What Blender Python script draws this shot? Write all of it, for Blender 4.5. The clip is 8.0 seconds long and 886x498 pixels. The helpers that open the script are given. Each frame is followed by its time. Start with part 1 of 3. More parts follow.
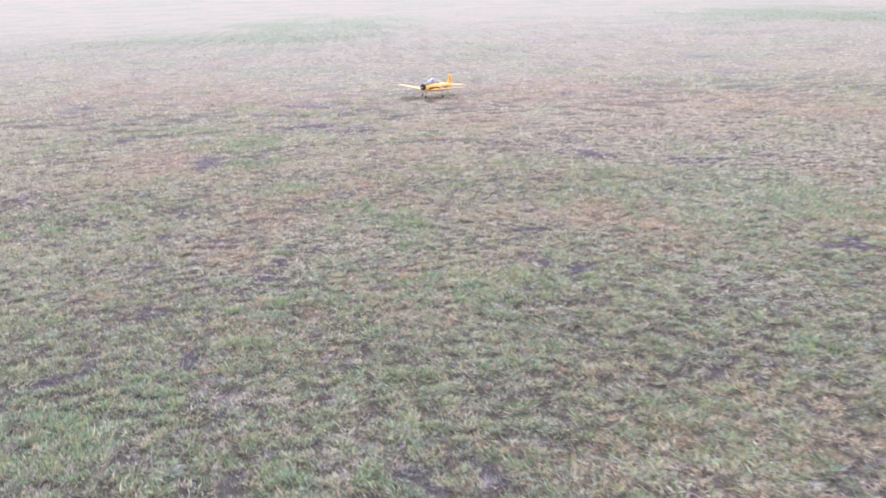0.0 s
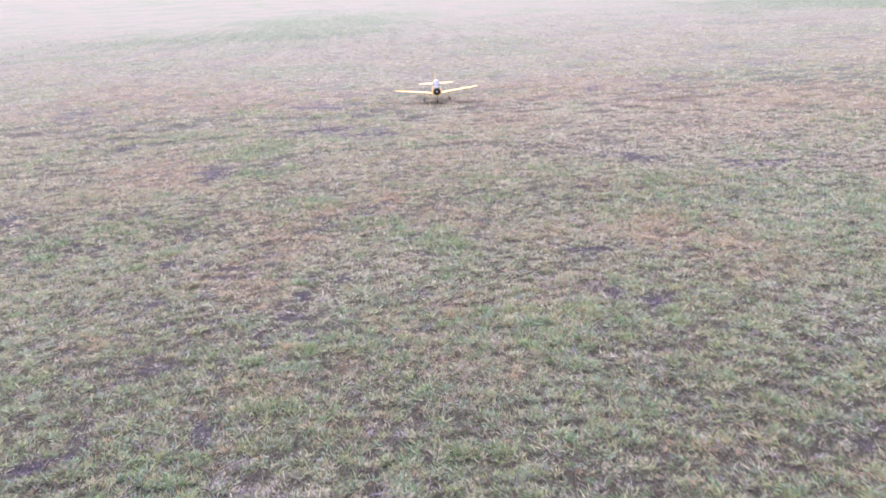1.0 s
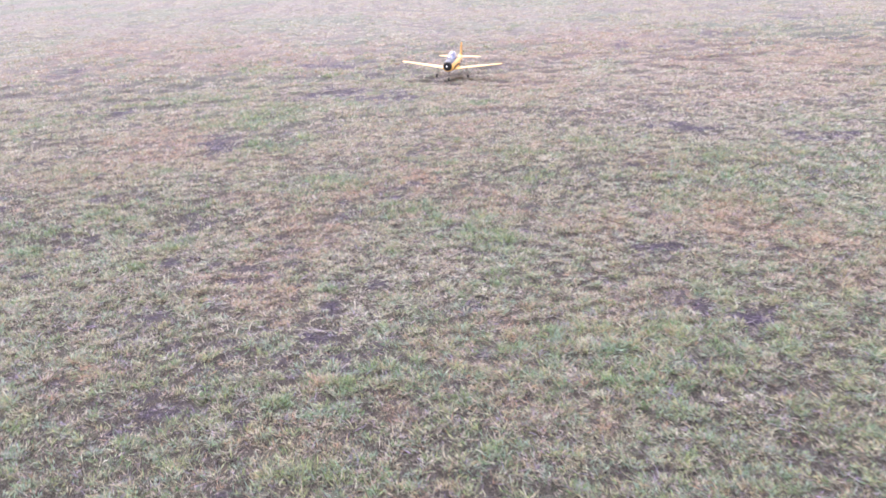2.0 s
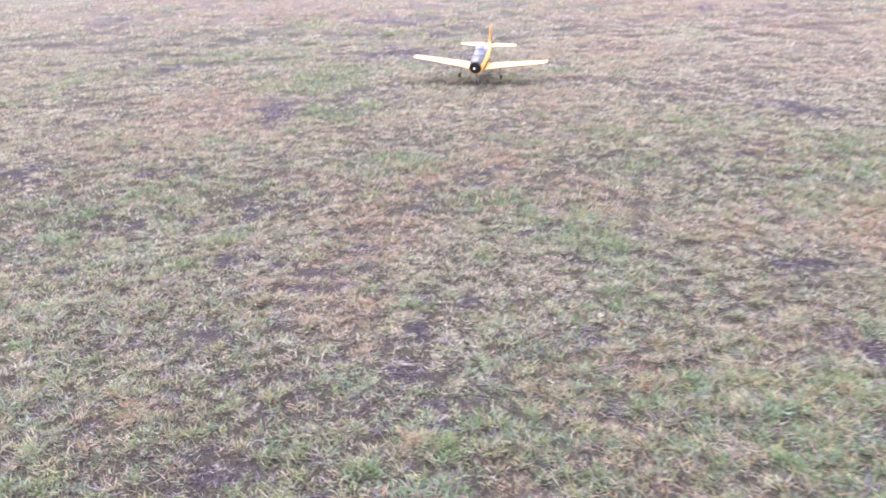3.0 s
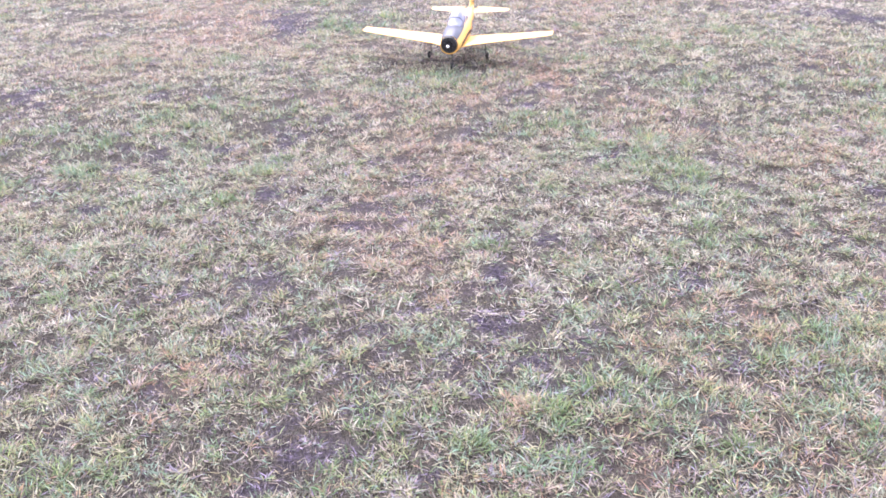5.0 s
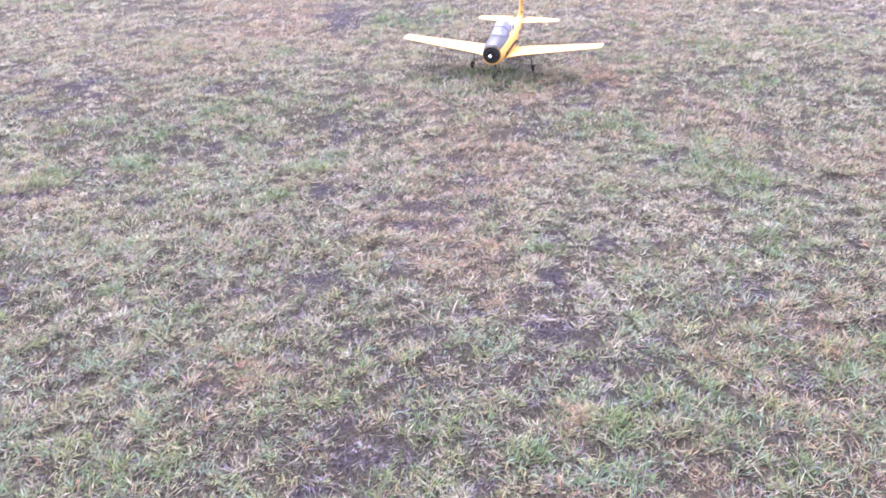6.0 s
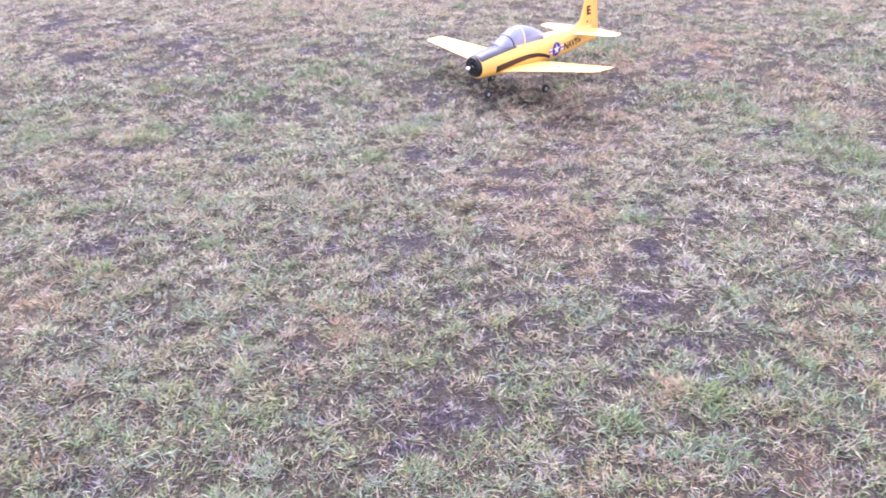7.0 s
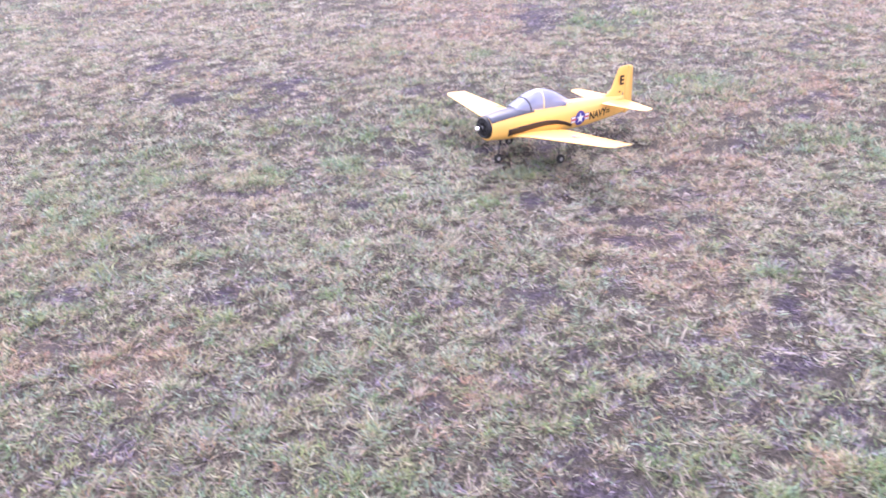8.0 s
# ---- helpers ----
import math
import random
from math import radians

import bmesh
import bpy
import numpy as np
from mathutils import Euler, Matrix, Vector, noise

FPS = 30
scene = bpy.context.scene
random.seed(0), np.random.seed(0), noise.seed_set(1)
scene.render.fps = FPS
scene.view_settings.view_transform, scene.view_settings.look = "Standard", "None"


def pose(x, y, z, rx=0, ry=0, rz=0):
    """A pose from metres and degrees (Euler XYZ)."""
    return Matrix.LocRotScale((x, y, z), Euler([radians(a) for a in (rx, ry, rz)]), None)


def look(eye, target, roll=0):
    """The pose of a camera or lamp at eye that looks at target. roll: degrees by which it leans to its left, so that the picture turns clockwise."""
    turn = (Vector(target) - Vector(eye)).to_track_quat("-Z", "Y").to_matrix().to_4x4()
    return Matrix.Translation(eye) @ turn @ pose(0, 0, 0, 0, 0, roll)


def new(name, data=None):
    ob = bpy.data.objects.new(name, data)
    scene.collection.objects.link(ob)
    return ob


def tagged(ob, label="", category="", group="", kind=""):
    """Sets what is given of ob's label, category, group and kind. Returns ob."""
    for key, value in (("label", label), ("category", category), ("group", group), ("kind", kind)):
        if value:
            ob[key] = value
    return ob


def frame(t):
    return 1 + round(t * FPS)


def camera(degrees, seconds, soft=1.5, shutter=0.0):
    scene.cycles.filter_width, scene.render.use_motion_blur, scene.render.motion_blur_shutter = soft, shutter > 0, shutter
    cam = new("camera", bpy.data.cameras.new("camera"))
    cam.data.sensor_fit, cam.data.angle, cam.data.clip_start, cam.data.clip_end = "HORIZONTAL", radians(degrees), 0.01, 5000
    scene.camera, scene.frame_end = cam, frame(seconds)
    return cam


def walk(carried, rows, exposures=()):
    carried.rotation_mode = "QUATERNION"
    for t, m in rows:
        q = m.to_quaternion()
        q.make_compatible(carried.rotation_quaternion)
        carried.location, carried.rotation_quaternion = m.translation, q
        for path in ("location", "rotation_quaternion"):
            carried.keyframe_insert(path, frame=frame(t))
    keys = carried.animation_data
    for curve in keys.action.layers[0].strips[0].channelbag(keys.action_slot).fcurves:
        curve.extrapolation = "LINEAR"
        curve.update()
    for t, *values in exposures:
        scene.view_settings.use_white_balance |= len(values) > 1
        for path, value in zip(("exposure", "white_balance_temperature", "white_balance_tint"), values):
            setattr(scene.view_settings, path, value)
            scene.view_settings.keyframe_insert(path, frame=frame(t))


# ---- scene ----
cam = camera(51.1, 8.0, soft=1.65, shutter=0.42)
PATH = [
    (0, (0.628, -3.548, 1.603), (0.828, -1.635, 1.056), -1.7),
    (0.5, (0.592, -3.09, 1.586), (0.748, -1.174, 1.032), -3.8),
    (1, (0.485, -2.708, 1.562), (0.675, -0.797, 1.005), -2.7),
    (1.2, (0.431, -2.528, 1.589), (0.637, -0.623, 1.015), -2.2),
    (2.3, (0.284, -1.643, 1.587), (0.462, 0.23, 0.908), -2.7),
    (2.5, (0.234, -1.465, 1.583), (0.409, 0.405, 0.896), -1.9),
    (3, (0.132, -1.119, 1.576), (0.231, 0.732, 0.825), -1.4),
    (3.5, (0.03, -0.779, 1.546), (0.062, 1.022, 0.675), -2.9),
    (4, (-0.115, -0.723, 1.508), (-0.022, 1.036, 0.561), -1.6),
    (4.5, (-0.161, -0.735, 1.514), (-0.018, 1.017, 0.562), -1.6),
    (4.7, (-0.177, -0.739, 1.526), (-0.031, 1.02, 0.587), -1.6),
    (5.8, (-0.239, -0.689, 1.527), (-0.163, 1.086, 0.608), -1.2),
    (6, (-0.249, -0.682, 1.53), (-0.196, 1.085, 0.594), -1.3),
    (6.5, (-0.274, -0.683, 1.525), (-0.298, 1.064, 0.552), -1.5),
    (7, (-0.295, -0.69, 1.52), (-0.415, 1.044, 0.53), -1.8),
    (7.5, (-0.351, -0.68, 1.529), (-0.557, 1.061, 0.567), -2.4),
    (7.6, (-0.37, -0.665, 1.532), (-0.588, 1.08, 0.58), -2.5),
    (8, (-0.49, -0.588, 1.563), (-0.755, 1.16, 0.627), -3.5),
]
walk(cam, [(t, look(eye, target, roll)) for t, eye, target, roll in PATH],
     exposures=[(0, 1.08, 6080, 19), (1, 1.06, 6110, 21), (2.5, 1.28, 6150, 24), (3.5, 1.36, 6190, 22), (4.5, 1.55, 6080, 23), (6.5, 1.42, 5900, 28), (8, 1.46, 5900, 31)])

# ---- world and light: bright overcast sky ----
world = bpy.data.worlds.new("overcast_sky")
scene.world = world
world.use_nodes = True
wn = world.node_tree
bg = wn.nodes["Background"]
sky = wn.nodes.new("ShaderNodeTexSky")
sky.sky_type = "NISHITA"
sky.sun_disc = False
sky.sun_elevation = radians(53)
sky.sun_rotation = radians(-9)
sky.air_density, sky.dust_density, sky.ozone_density = 1.0, 6.0, 1.0
cloud = wn.nodes.new("ShaderNodeMix")
cloud.data_type = "RGBA"
cloud.inputs[0].default_value = 0.75
cloud.inputs[7].default_value = (9.0, 9.2, 9.8, 1)   # veil of even cloud
wn.links.new(sky.outputs[0], cloud.inputs[6])
wn.links.new(cloud.outputs[2], bg.inputs[0])
bg.inputs[1].default_value = 0.116
sun = new("sun", bpy.data.lights.new("sun", "SUN"))
sun.data.energy = 1.95
sun.data.angle = radians(44)
sun.data.color = (1.0, 0.97, 0.93)
sun.matrix_basis = look((-1.5, 8, 11), (0, 0, 0))


# ---- fields over the ground: relief, bare soil, colours ----
def lattice(ix, iy, seed):
    h = (ix.astype(np.int64) * 374761393 + iy.astype(np.int64) * 668265263 + seed * 974634777) & 0xFFFFFFFF
    h = ((h ^ (h >> 13)) * 1274126177) & 0xFFFFFFFF
    return ((h ^ (h >> 16)) & 0xFFFF) / 65535.0


def vnoise(x, y, size, seed):
    """Smooth value noise in 0..1 with features of that size in metres."""
    u, v = x / size, y / size
    iu, iv = np.floor(u), np.floor(v)
    a, b = u - iu, v - iv
    a, b = a * a * (3 - 2 * a), b * b * (3 - 2 * b)
    n00, n10 = lattice(iu, iv, seed), lattice(iu + 1, iv, seed)
    n01, n11 = lattice(iu, iv + 1, seed), lattice(iu + 1, iv + 1, seed)
    return (n00 * (1 - a) + n10 * a) * (1 - b) + (n01 * (1 - a) + n11 * a) * b


def hollow(x, y):
    """Low places between the tufts, 0..1; the field grows coarser farther out."""
    out = np.clip((y - 4.0) / 5, 0, 1)
    n = (1 - out) * vnoise(x, y, 0.032, 51) + out * vnoise(x * 0.75, y, 0.13, 54)
    m = (1 - out) * vnoise(x, y, 0.062, 52) + out * vnoise(x * 0.8, y, 0.26, 55)
    n = 0.52 * n + 0.32 * m + 0.16 * vnoise(x * 0.8, y, 0.40, 53)
    return np.clip((n - 0.53) / 0.13, 0, 1)


def relief(x, y):
    near = np.exp(-np.maximum(0, y - 24) / 8)
    rough = 0.011 + 0.024 * np.clip((y - 4.5) / 5, 0, 1)
    return (0.012 * (vnoise(x, y, 0.55, 1) - 0.5) + 0.008 * (vnoise(x, y, 0.07, 3) - 0.5) - rough * hollow(x, y)) * near


# x, y, half width, half depth of each patch, in metres
BARE_UNDERFOOT = [
    (0.81, -0.79, 0.11, 0.09), (1.06, -0.78, 0.08, 0.09), (0.20, -0.66, 0.05, 0.08), (0.26, -0.47, 0.06, 0.04),
    (-0.19, -0.45, 0.12, 0.07), (1.41, -0.15, 0.09, 0.05), (0.12, -0.06, 0.03, 0.06), (-0.73, 0.31, 0.13, 0.08),
    (-0.11, 0.45, 0.05, 0.12), (-0.58, 0.47, 0.07, 0.14), (-0.53, 0.98, 0.05, 0.04), (-0.11, 1.00, 0.04, 0.04),
    (-0.38, 1.16, 0.07, 0.06), (-0.66, 1.24, 0.04, 0.04), (-0.29, 1.27, 0.07, 0.05), (0.82, 1.39, 0.03, 0.07),
    (0.19, 1.45, 0.08, 0.05), (-0.03, 1.48, 0.07, 0.06), (1.93, 1.49, 0.13, 0.13), (-1.34, 1.56, 0.04, 0.03)]
BARE_NEAR = [
    (-0.39, 1.16, 0.12, 0.08),
    (3.69, 1.60, 0.17, 0.20), (1.77, 1.64, 0.13, 0.10), (-0.45, 1.67, 0.05, 0.06), (0.10, 1.67, 0.09, 0.07),
    (-0.09, 1.76, 0.07, 0.04), (-0.64, 1.78, 0.02, 0.04), (0.82, 1.87, 0.05, 0.10), (0.50, 1.90, 0.04, 0.04),
    (0.19, 1.96, 0.09, 0.10), (-2.19, 1.96, 0.05, 0.05), (-1.65, 1.98, 0.08, 0.06), (-0.57, 2.01, 0.09, 0.15),
    (1.45, 2.02, 0.09, 0.13), (-1.55, 2.05, 0.06, 0.04), (-0.34, 2.10, 0.06, 0.06), (-0.99, 2.14, 0.06, 0.03),
    (0.42, 2.20, 0.05, 0.05), (0.11, 2.36, 0.08, 0.06), (1.87, 2.38, 0.13, 0.11), (-0.29, 2.42, 0.07, 0.05)]
BARE_MIDDLE = [
    (-1.85, 2.43, 0.09, 0.08), (-0.67, 2.43, 0.04, 0.07), (-0.12, 2.50, 0.08, 0.08), (-2.24, 2.60, 0.07, 0.07),
    (0.02, 2.60, 0.08, 0.06), (-0.35, 2.66, 0.07, 0.05), (-1.33, 2.70, 0.06, 0.08), (-0.61, 2.73, 0.07, 0.06),
    (-1.85, 2.79, 0.09, 0.07), (1.26, 2.80, 0.07, 0.10), (0.86, 2.96, 0.10, 0.08), (-2.22, 3.03, 0.11, 0.07),
    (-1.93, 3.09, 0.06, 0.07), (1.38, 3.23, 0.06, 0.08), (-0.89, 3.30, 0.10, 0.07), (-0.60, 3.33, 0.05, 0.07),
    (-1.83, 3.49, 0.05, 0.08), (2.32, 3.58, 0.08, 0.08), (0.60, 3.65, 0.14, 0.07), (-0.93, 3.78, 0.04, 0.07)]
BARE_FAR = [
    (-2.08, 3.85, 0.15, 0.14), (2.21, 4.06, 0.12, 0.07), (-2.56, 4.06, 0.14, 0.11), (-1.29, 4.12, 0.08, 0.08),
    (-2.02, 4.24, 0.15, 0.29), (3.80, 4.49, 0.30, 0.17), (-0.77, 4.59, 0.07, 0.09), (-2.93, 4.74, 0.11, 0.16),
    (3.05, 5.00, 0.27, 0.18), (2.89, 5.20, 0.21, 0.12), (-0.70, 5.69, 0.18, 0.40), (0.85, 7.26, 0.20, 0.36),
    (-1.85, 7.30, 0.14, 0.27), (0.31, 7.75, 0.36, 0.48), (0.17, 9.90, 0.45, 0.35), (-3.19, 10.58, 0.32, 0.60),
    (7.32, 12.05, 0.28, 0.51), (8.26, 15.75, 0.29, 0.64)]
# old wheel tracks across the field
TRACKS = [
    (0.14, 10.45, 0.16, 0.22), (0.40, 9.67, 0.15, 0.20), (0.63, 8.86, 0.14, 0.17), (0.82, 7.73, 0.13, 0.15),
    (4.08, 10.27, 0.15, 0.23), (4.40, 9.84, 0.15, 0.21), (4.86, 10.22, 0.15, 0.23), (5.42, 10.85, 0.16, 0.25), (5.91, 11.61, 0.17, 0.28)]
# the first two only mix a wide area on the right paler
LITTER = [
    (4.60, 4.20, 1.60, 1.50), (3.60, 5.80, 1.40, 0.90),
    (0.38, 1.71, 0.08, 0.07), (-1.21, 1.81, 0.05, 0.07), (0.83, 1.89, 0.09, 0.08), (-1.71, 2.01, 0.12, 0.07),
    (1.43, 2.05, 0.11, 0.11), (-1.42, 4.09, 0.12, 0.12), (4.12, 7.79, 1.69, 1.33), (0.61, 12.79, 2.03, 2.00)]
RUSSET_NEAR = [
    (1.83, -0.73, 0.43, 0.30), (0.39, 0.96, 0.08, 0.08), (0.41, 1.11, 0.07, 0.06), (0.14, 1.25, 0.04, 0.05),
    (-0.71, 1.46, 0.14, 0.08), (-2.16, 1.57, 0.16, 0.18), (-1.78, 1.62, 0.23, 0.16),
    (-0.02, 2.03, 0.07, 0.14), (-2.54, 2.26, 0.11, 0.20), (-0.18, 2.35, 0.24, 0.34),
    (2.48, 2.70, 0.40, 0.77), (0.03, 3.06, 0.23, 0.50)]
RUSSET_FAR = [
    (1.10, 3.48, 0.24, 0.33), (4.67, 3.59, 0.35, 0.44), (-0.16, 3.69, 0.13, 0.21), (0.26, 3.89, 0.27, 0.25),
    (-0.47, 3.92, 0.18, 0.14), (0.76, 4.12, 0.19, 0.35), (0.56, 4.14, 0.15, 0.21), (-1.21, 5.70, 0.39, 0.85),
    (5.62, 7.85, 1.74, 1.70), (2.33, 7.85, 0.57, 1.02), (3.00, 10.60, 2.00, 1.60), (-1.11, 10.89, 1.81, 1.40),
    (-2.36, 12.76, 1.62, 1.87)]
GREEN_NEAR = [
    (-0.51, -0.25, 0.26, 0.25), (1.93, -0.74, 0.35, 0.25),
    (-0.18, -0.01, 0.14, 0.17), (2.68, 0.14, 0.10, 0.14), (-0.24, 0.23, 0.12, 0.20), (0.29, 0.61, 0.09, 0.08),
    (-0.91, 0.98, 0.02, 0.02), (0.64, 1.00, 0.09, 0.08), (-0.00, 1.10, 0.06, 0.06), (-1.03, 1.10, 0.12, 0.10),
    (1.31, 1.14, 0.18, 0.40), (0.57, 1.16, 0.12, 0.07), (-0.23, 1.21, 0.10, 0.08), (0.28, 1.29, 0.11, 0.08),
    (-1.40, 1.31, 0.04, 0.06), (1.55, 1.32, 0.16, 0.30), (0.40, 1.34, 0.06, 0.08), (1.06, 1.43, 0.16, 0.19),
    (0.40, 1.64, 0.06, 0.07), (1.02, 2.13, 0.10, 0.09), (0.22, 2.18, 0.06, 0.07), (1.20, 2.46, 0.04, 0.05)]
GREEN_FAR = [
    (3.27, 3.49, 1.02, 0.65), (3.85, 2.56, 0.39, 0.44),
    (1.07, 2.65, 0.14, 0.30), (0.48, 2.65, 0.06, 0.03), (-1.16, 2.65, 0.04, 0.10), (-0.80, 2.68, 0.06, 0.05),
    (-1.07, 2.81, 0.15, 0.08), (4.02, 3.08, 0.54, 0.54), (-1.45, 3.12, 0.11, 0.08), (-1.58, 3.38, 0.11, 0.09),
    (-1.18, 3.78, 0.17, 0.18), (1.60, 3.95, 0.15, 0.15), (3.98, 4.03, 0.14, 0.26), (0.19, 4.07, 0.32, 0.20),
    (2.79, 4.08, 0.29, 0.24), (0.03, 4.26, 0.09, 0.10), (-0.30, 5.40, 0.35, 0.30), (-0.43, 6.58, 0.37, 0.51),
    (-3.25, 30.34, 4.74, 5.03), (21.20, 33.95, 6.00, 7.49), (-0.30, 40.78, 4.01, 8.71)]


def sward_left(y):
    """How far the built sward reaches towards -x."""
    yy = np.maximum(y, -0.9)
    return 1.9 + 0.56 * (np.minimum(yy, 5.5) + 0.9) + 0.25 * np.maximum(yy - 5.5, 0)


def sward_right(y):
    return 3.2 + 0.60 * (np.maximum(y, -0.9) + 0.9)


def patchy(x, y, patches, soft_edge=0.8, reach=1.15):
    """How far inside a ragged patch each place is, 0..1."""
    w = np.zeros_like(x)
    for px, py, rx, ry in patches:
        sel = np.nonzero((np.abs(x - px) < 2.2 * rx) & (np.abs(y - py) < 2.2 * ry))[0]
        if len(sel):
            xs, ys = x[sel], y[sel]
            r = np.hypot((xs - px) / rx, (ys - py) / ry)
            r = r + 1.1 * (vnoise(xs, ys, min(rx, ry) * 0.45 + 0.01, 11) - 0.5) + 1.0 * (vnoise(xs, ys, 0.035, 12) - 0.5) + 0.8 * (vnoise(xs * 0.6, ys, 0.10, 13) - 0.5)
            w[sel] = np.maximum(w[sel], np.clip((reach + 0.2 * soft_edge - r) / soft_edge, 0, 1))
    return w


def fields(x, y):
    """Bare soil, pale litter, russet and green growth at each place, 0..1."""
    bare = patchy(x, y, BARE_UNDERFOOT + BARE_NEAR + BARE_MIDDLE + BARE_FAR + TRACKS, 0.6, 0.92)
    bare = bare * np.clip(0.62 + 2.6 * (0.6 * vnoise(x, y, 0.028, 14) + 0.4 * vnoise(x, y, 0.07, 15) - 0.38), 0.3, 1)
    spots = 0.6 * vnoise(x, y, 0.065, 21) + 0.4 * vnoise(x, y, 0.28, 22)
    litter = patchy(x, y, LITTER)
    russet = patchy(x, y, RUSSET_NEAR + RUSSET_FAR)
    green = patchy(x, y, GREEN_NEAR + GREEN_FAR)
    near = np.clip((16 - y) / 6, 0, 1) * np.clip((14 - np.abs(x)) / 4, 0, 1)
    bare = np.maximum(bare, near * 0.6 * np.clip((spots - 0.73) / 0.09, 0, 1))
    low = hollow(x, y)
    # soil colour darkens the hollows too, painting in shade between the tufts
    bare = np.maximum(bare, np.clip((40 - y) / 12, 0, 1) * (0.20 + 0.15 * np.clip((y - 5) / 4, 0, 1)) * low)
    litter = np.maximum(litter, near * 0.7 * np.clip((vnoise(x, y, 0.27, 23) * 0.6 + vnoise(x, y, 0.9, 24) * 0.4 - 0.62) / 0.15, 0, 1))
    russet = np.maximum(russet, near * 0.4 * np.clip((vnoise(x, y, 0.4, 25) * 0.5 + vnoise(x, y, 1.3, 26) * 0.5 - 0.56) / 0.18, 0, 1))
    green = np.maximum(green, near * 0.7 * np.clip((vnoise(x, y, 0.13, 27) * 0.55 + vnoise(x, y, 0.8, 28) * 0.45 - 0.57) / 0.16, 0, 1))
    return bare, litter, russet * (1 - 0.5 * green), green


# ---- materials ----
def material(name, colour=(0.5, 0.5, 0.5), rough=0.5, metal=0.0, spec=0.5):
    m = bpy.data.materials.new(name)
    m.use_nodes = True
    p = m.node_tree.nodes["Principled BSDF"]
    p.inputs["Base Color"].default_value = (*colour, 1)
    p.inputs["Roughness"].default_value = rough
    p.inputs["Metallic"].default_value = metal
    p.inputs["Specular IOR Level"].default_value = spec
    return m, m.node_tree, p


def varied(name, colour, rough, metal=0.0, scale=60.0, amount=0.12, bump=0.05, spec=0.5):
    """A surface with soft mottling, fine grain and slight relief, in the thing's own space."""
    m, nt, p = material(name, colour, rough, metal, spec)
    tc = nt.nodes.new("ShaderNodeTexCoord")
    n1, n2 = nt.nodes.new("ShaderNodeTexNoise"), nt.nodes.new("ShaderNodeTexNoise")
    n1.inputs["Scale"].default_value, n2.inputs["Scale"].default_value = scale * 0.15, scale * 4
    n1.inputs["Detail"].default_value = 4
    mix = nt.nodes.new("ShaderNodeMath")
    mix.operation = "MULTIPLY_ADD"
    mix.inputs[1].default_value = 0.4
    ramp = nt.nodes.new("ShaderNodeValToRGB")
    ramp.color_ramp.elements[0].position, ramp.color_ramp.elements[1].position = 0.45, 0.95
    ramp.color_ramp.elements[0].color = (*[c * (1 - amount) for c in colour], 1)
    ramp.color_ramp.elements[1].color = (*[min(1, c * (1 + amount)) for c in colour], 1)
    b = nt.nodes.new("ShaderNodeBump")
    b.inputs["Strength"].default_value, b.inputs["Distance"].default_value = bump, 0.002
    for n in (n1, n2):
        nt.links.new(tc.outputs["Object"], n.inputs["Vector"])
    nt.links.new(n2.outputs["Fac"], mix.inputs[0])
    nt.links.new(n1.outputs["Fac"], mix.inputs[2])
    nt.links.new(mix.outputs[0], ramp.inputs[0])
    nt.links.new(ramp.outputs[0], p.inputs["Base Color"])
    nt.links.new(n2.outputs["Fac"], b.inputs["Height"])
    nt.links.new(b.outputs[0], p.inputs["Normal"])
    return m


def grass_material():
    """Slightly glossy grass with a warm sheen: the colour of each blade is its own."""
    m, nt, p = material("grass_blades", rough=0.45, spec=0.45)
    a = nt.nodes.new("ShaderNodeAttribute")
    a.attribute_name = "tint"
    nt.links.new(a.outputs["Color"], p.inputs["Base Color"])
    p.inputs["Sheen Weight"].default_value = 0.26
    p.inputs["Sheen Roughness"].default_value = 0.4
    p.inputs["Sheen Tint"].default_value = (1.0, 0.95, 0.84, 1)
    tr = nt.nodes.new("ShaderNodeBsdfTranslucent")
    nt.links.new(a.outputs["Color"], tr.inputs["Color"])
    mx = nt.nodes.new("ShaderNodeMixShader")
    mx.inputs[0].default_value = 0.27
    out = nt.nodes["Material Output"]
    nt.links.new(p.outputs[0], mx.inputs[1])
    nt.links.new(tr.outputs[0], mx.inputs[2])
    nt.links.new(mx.outputs[0], out.inputs["Surface"])
    return m


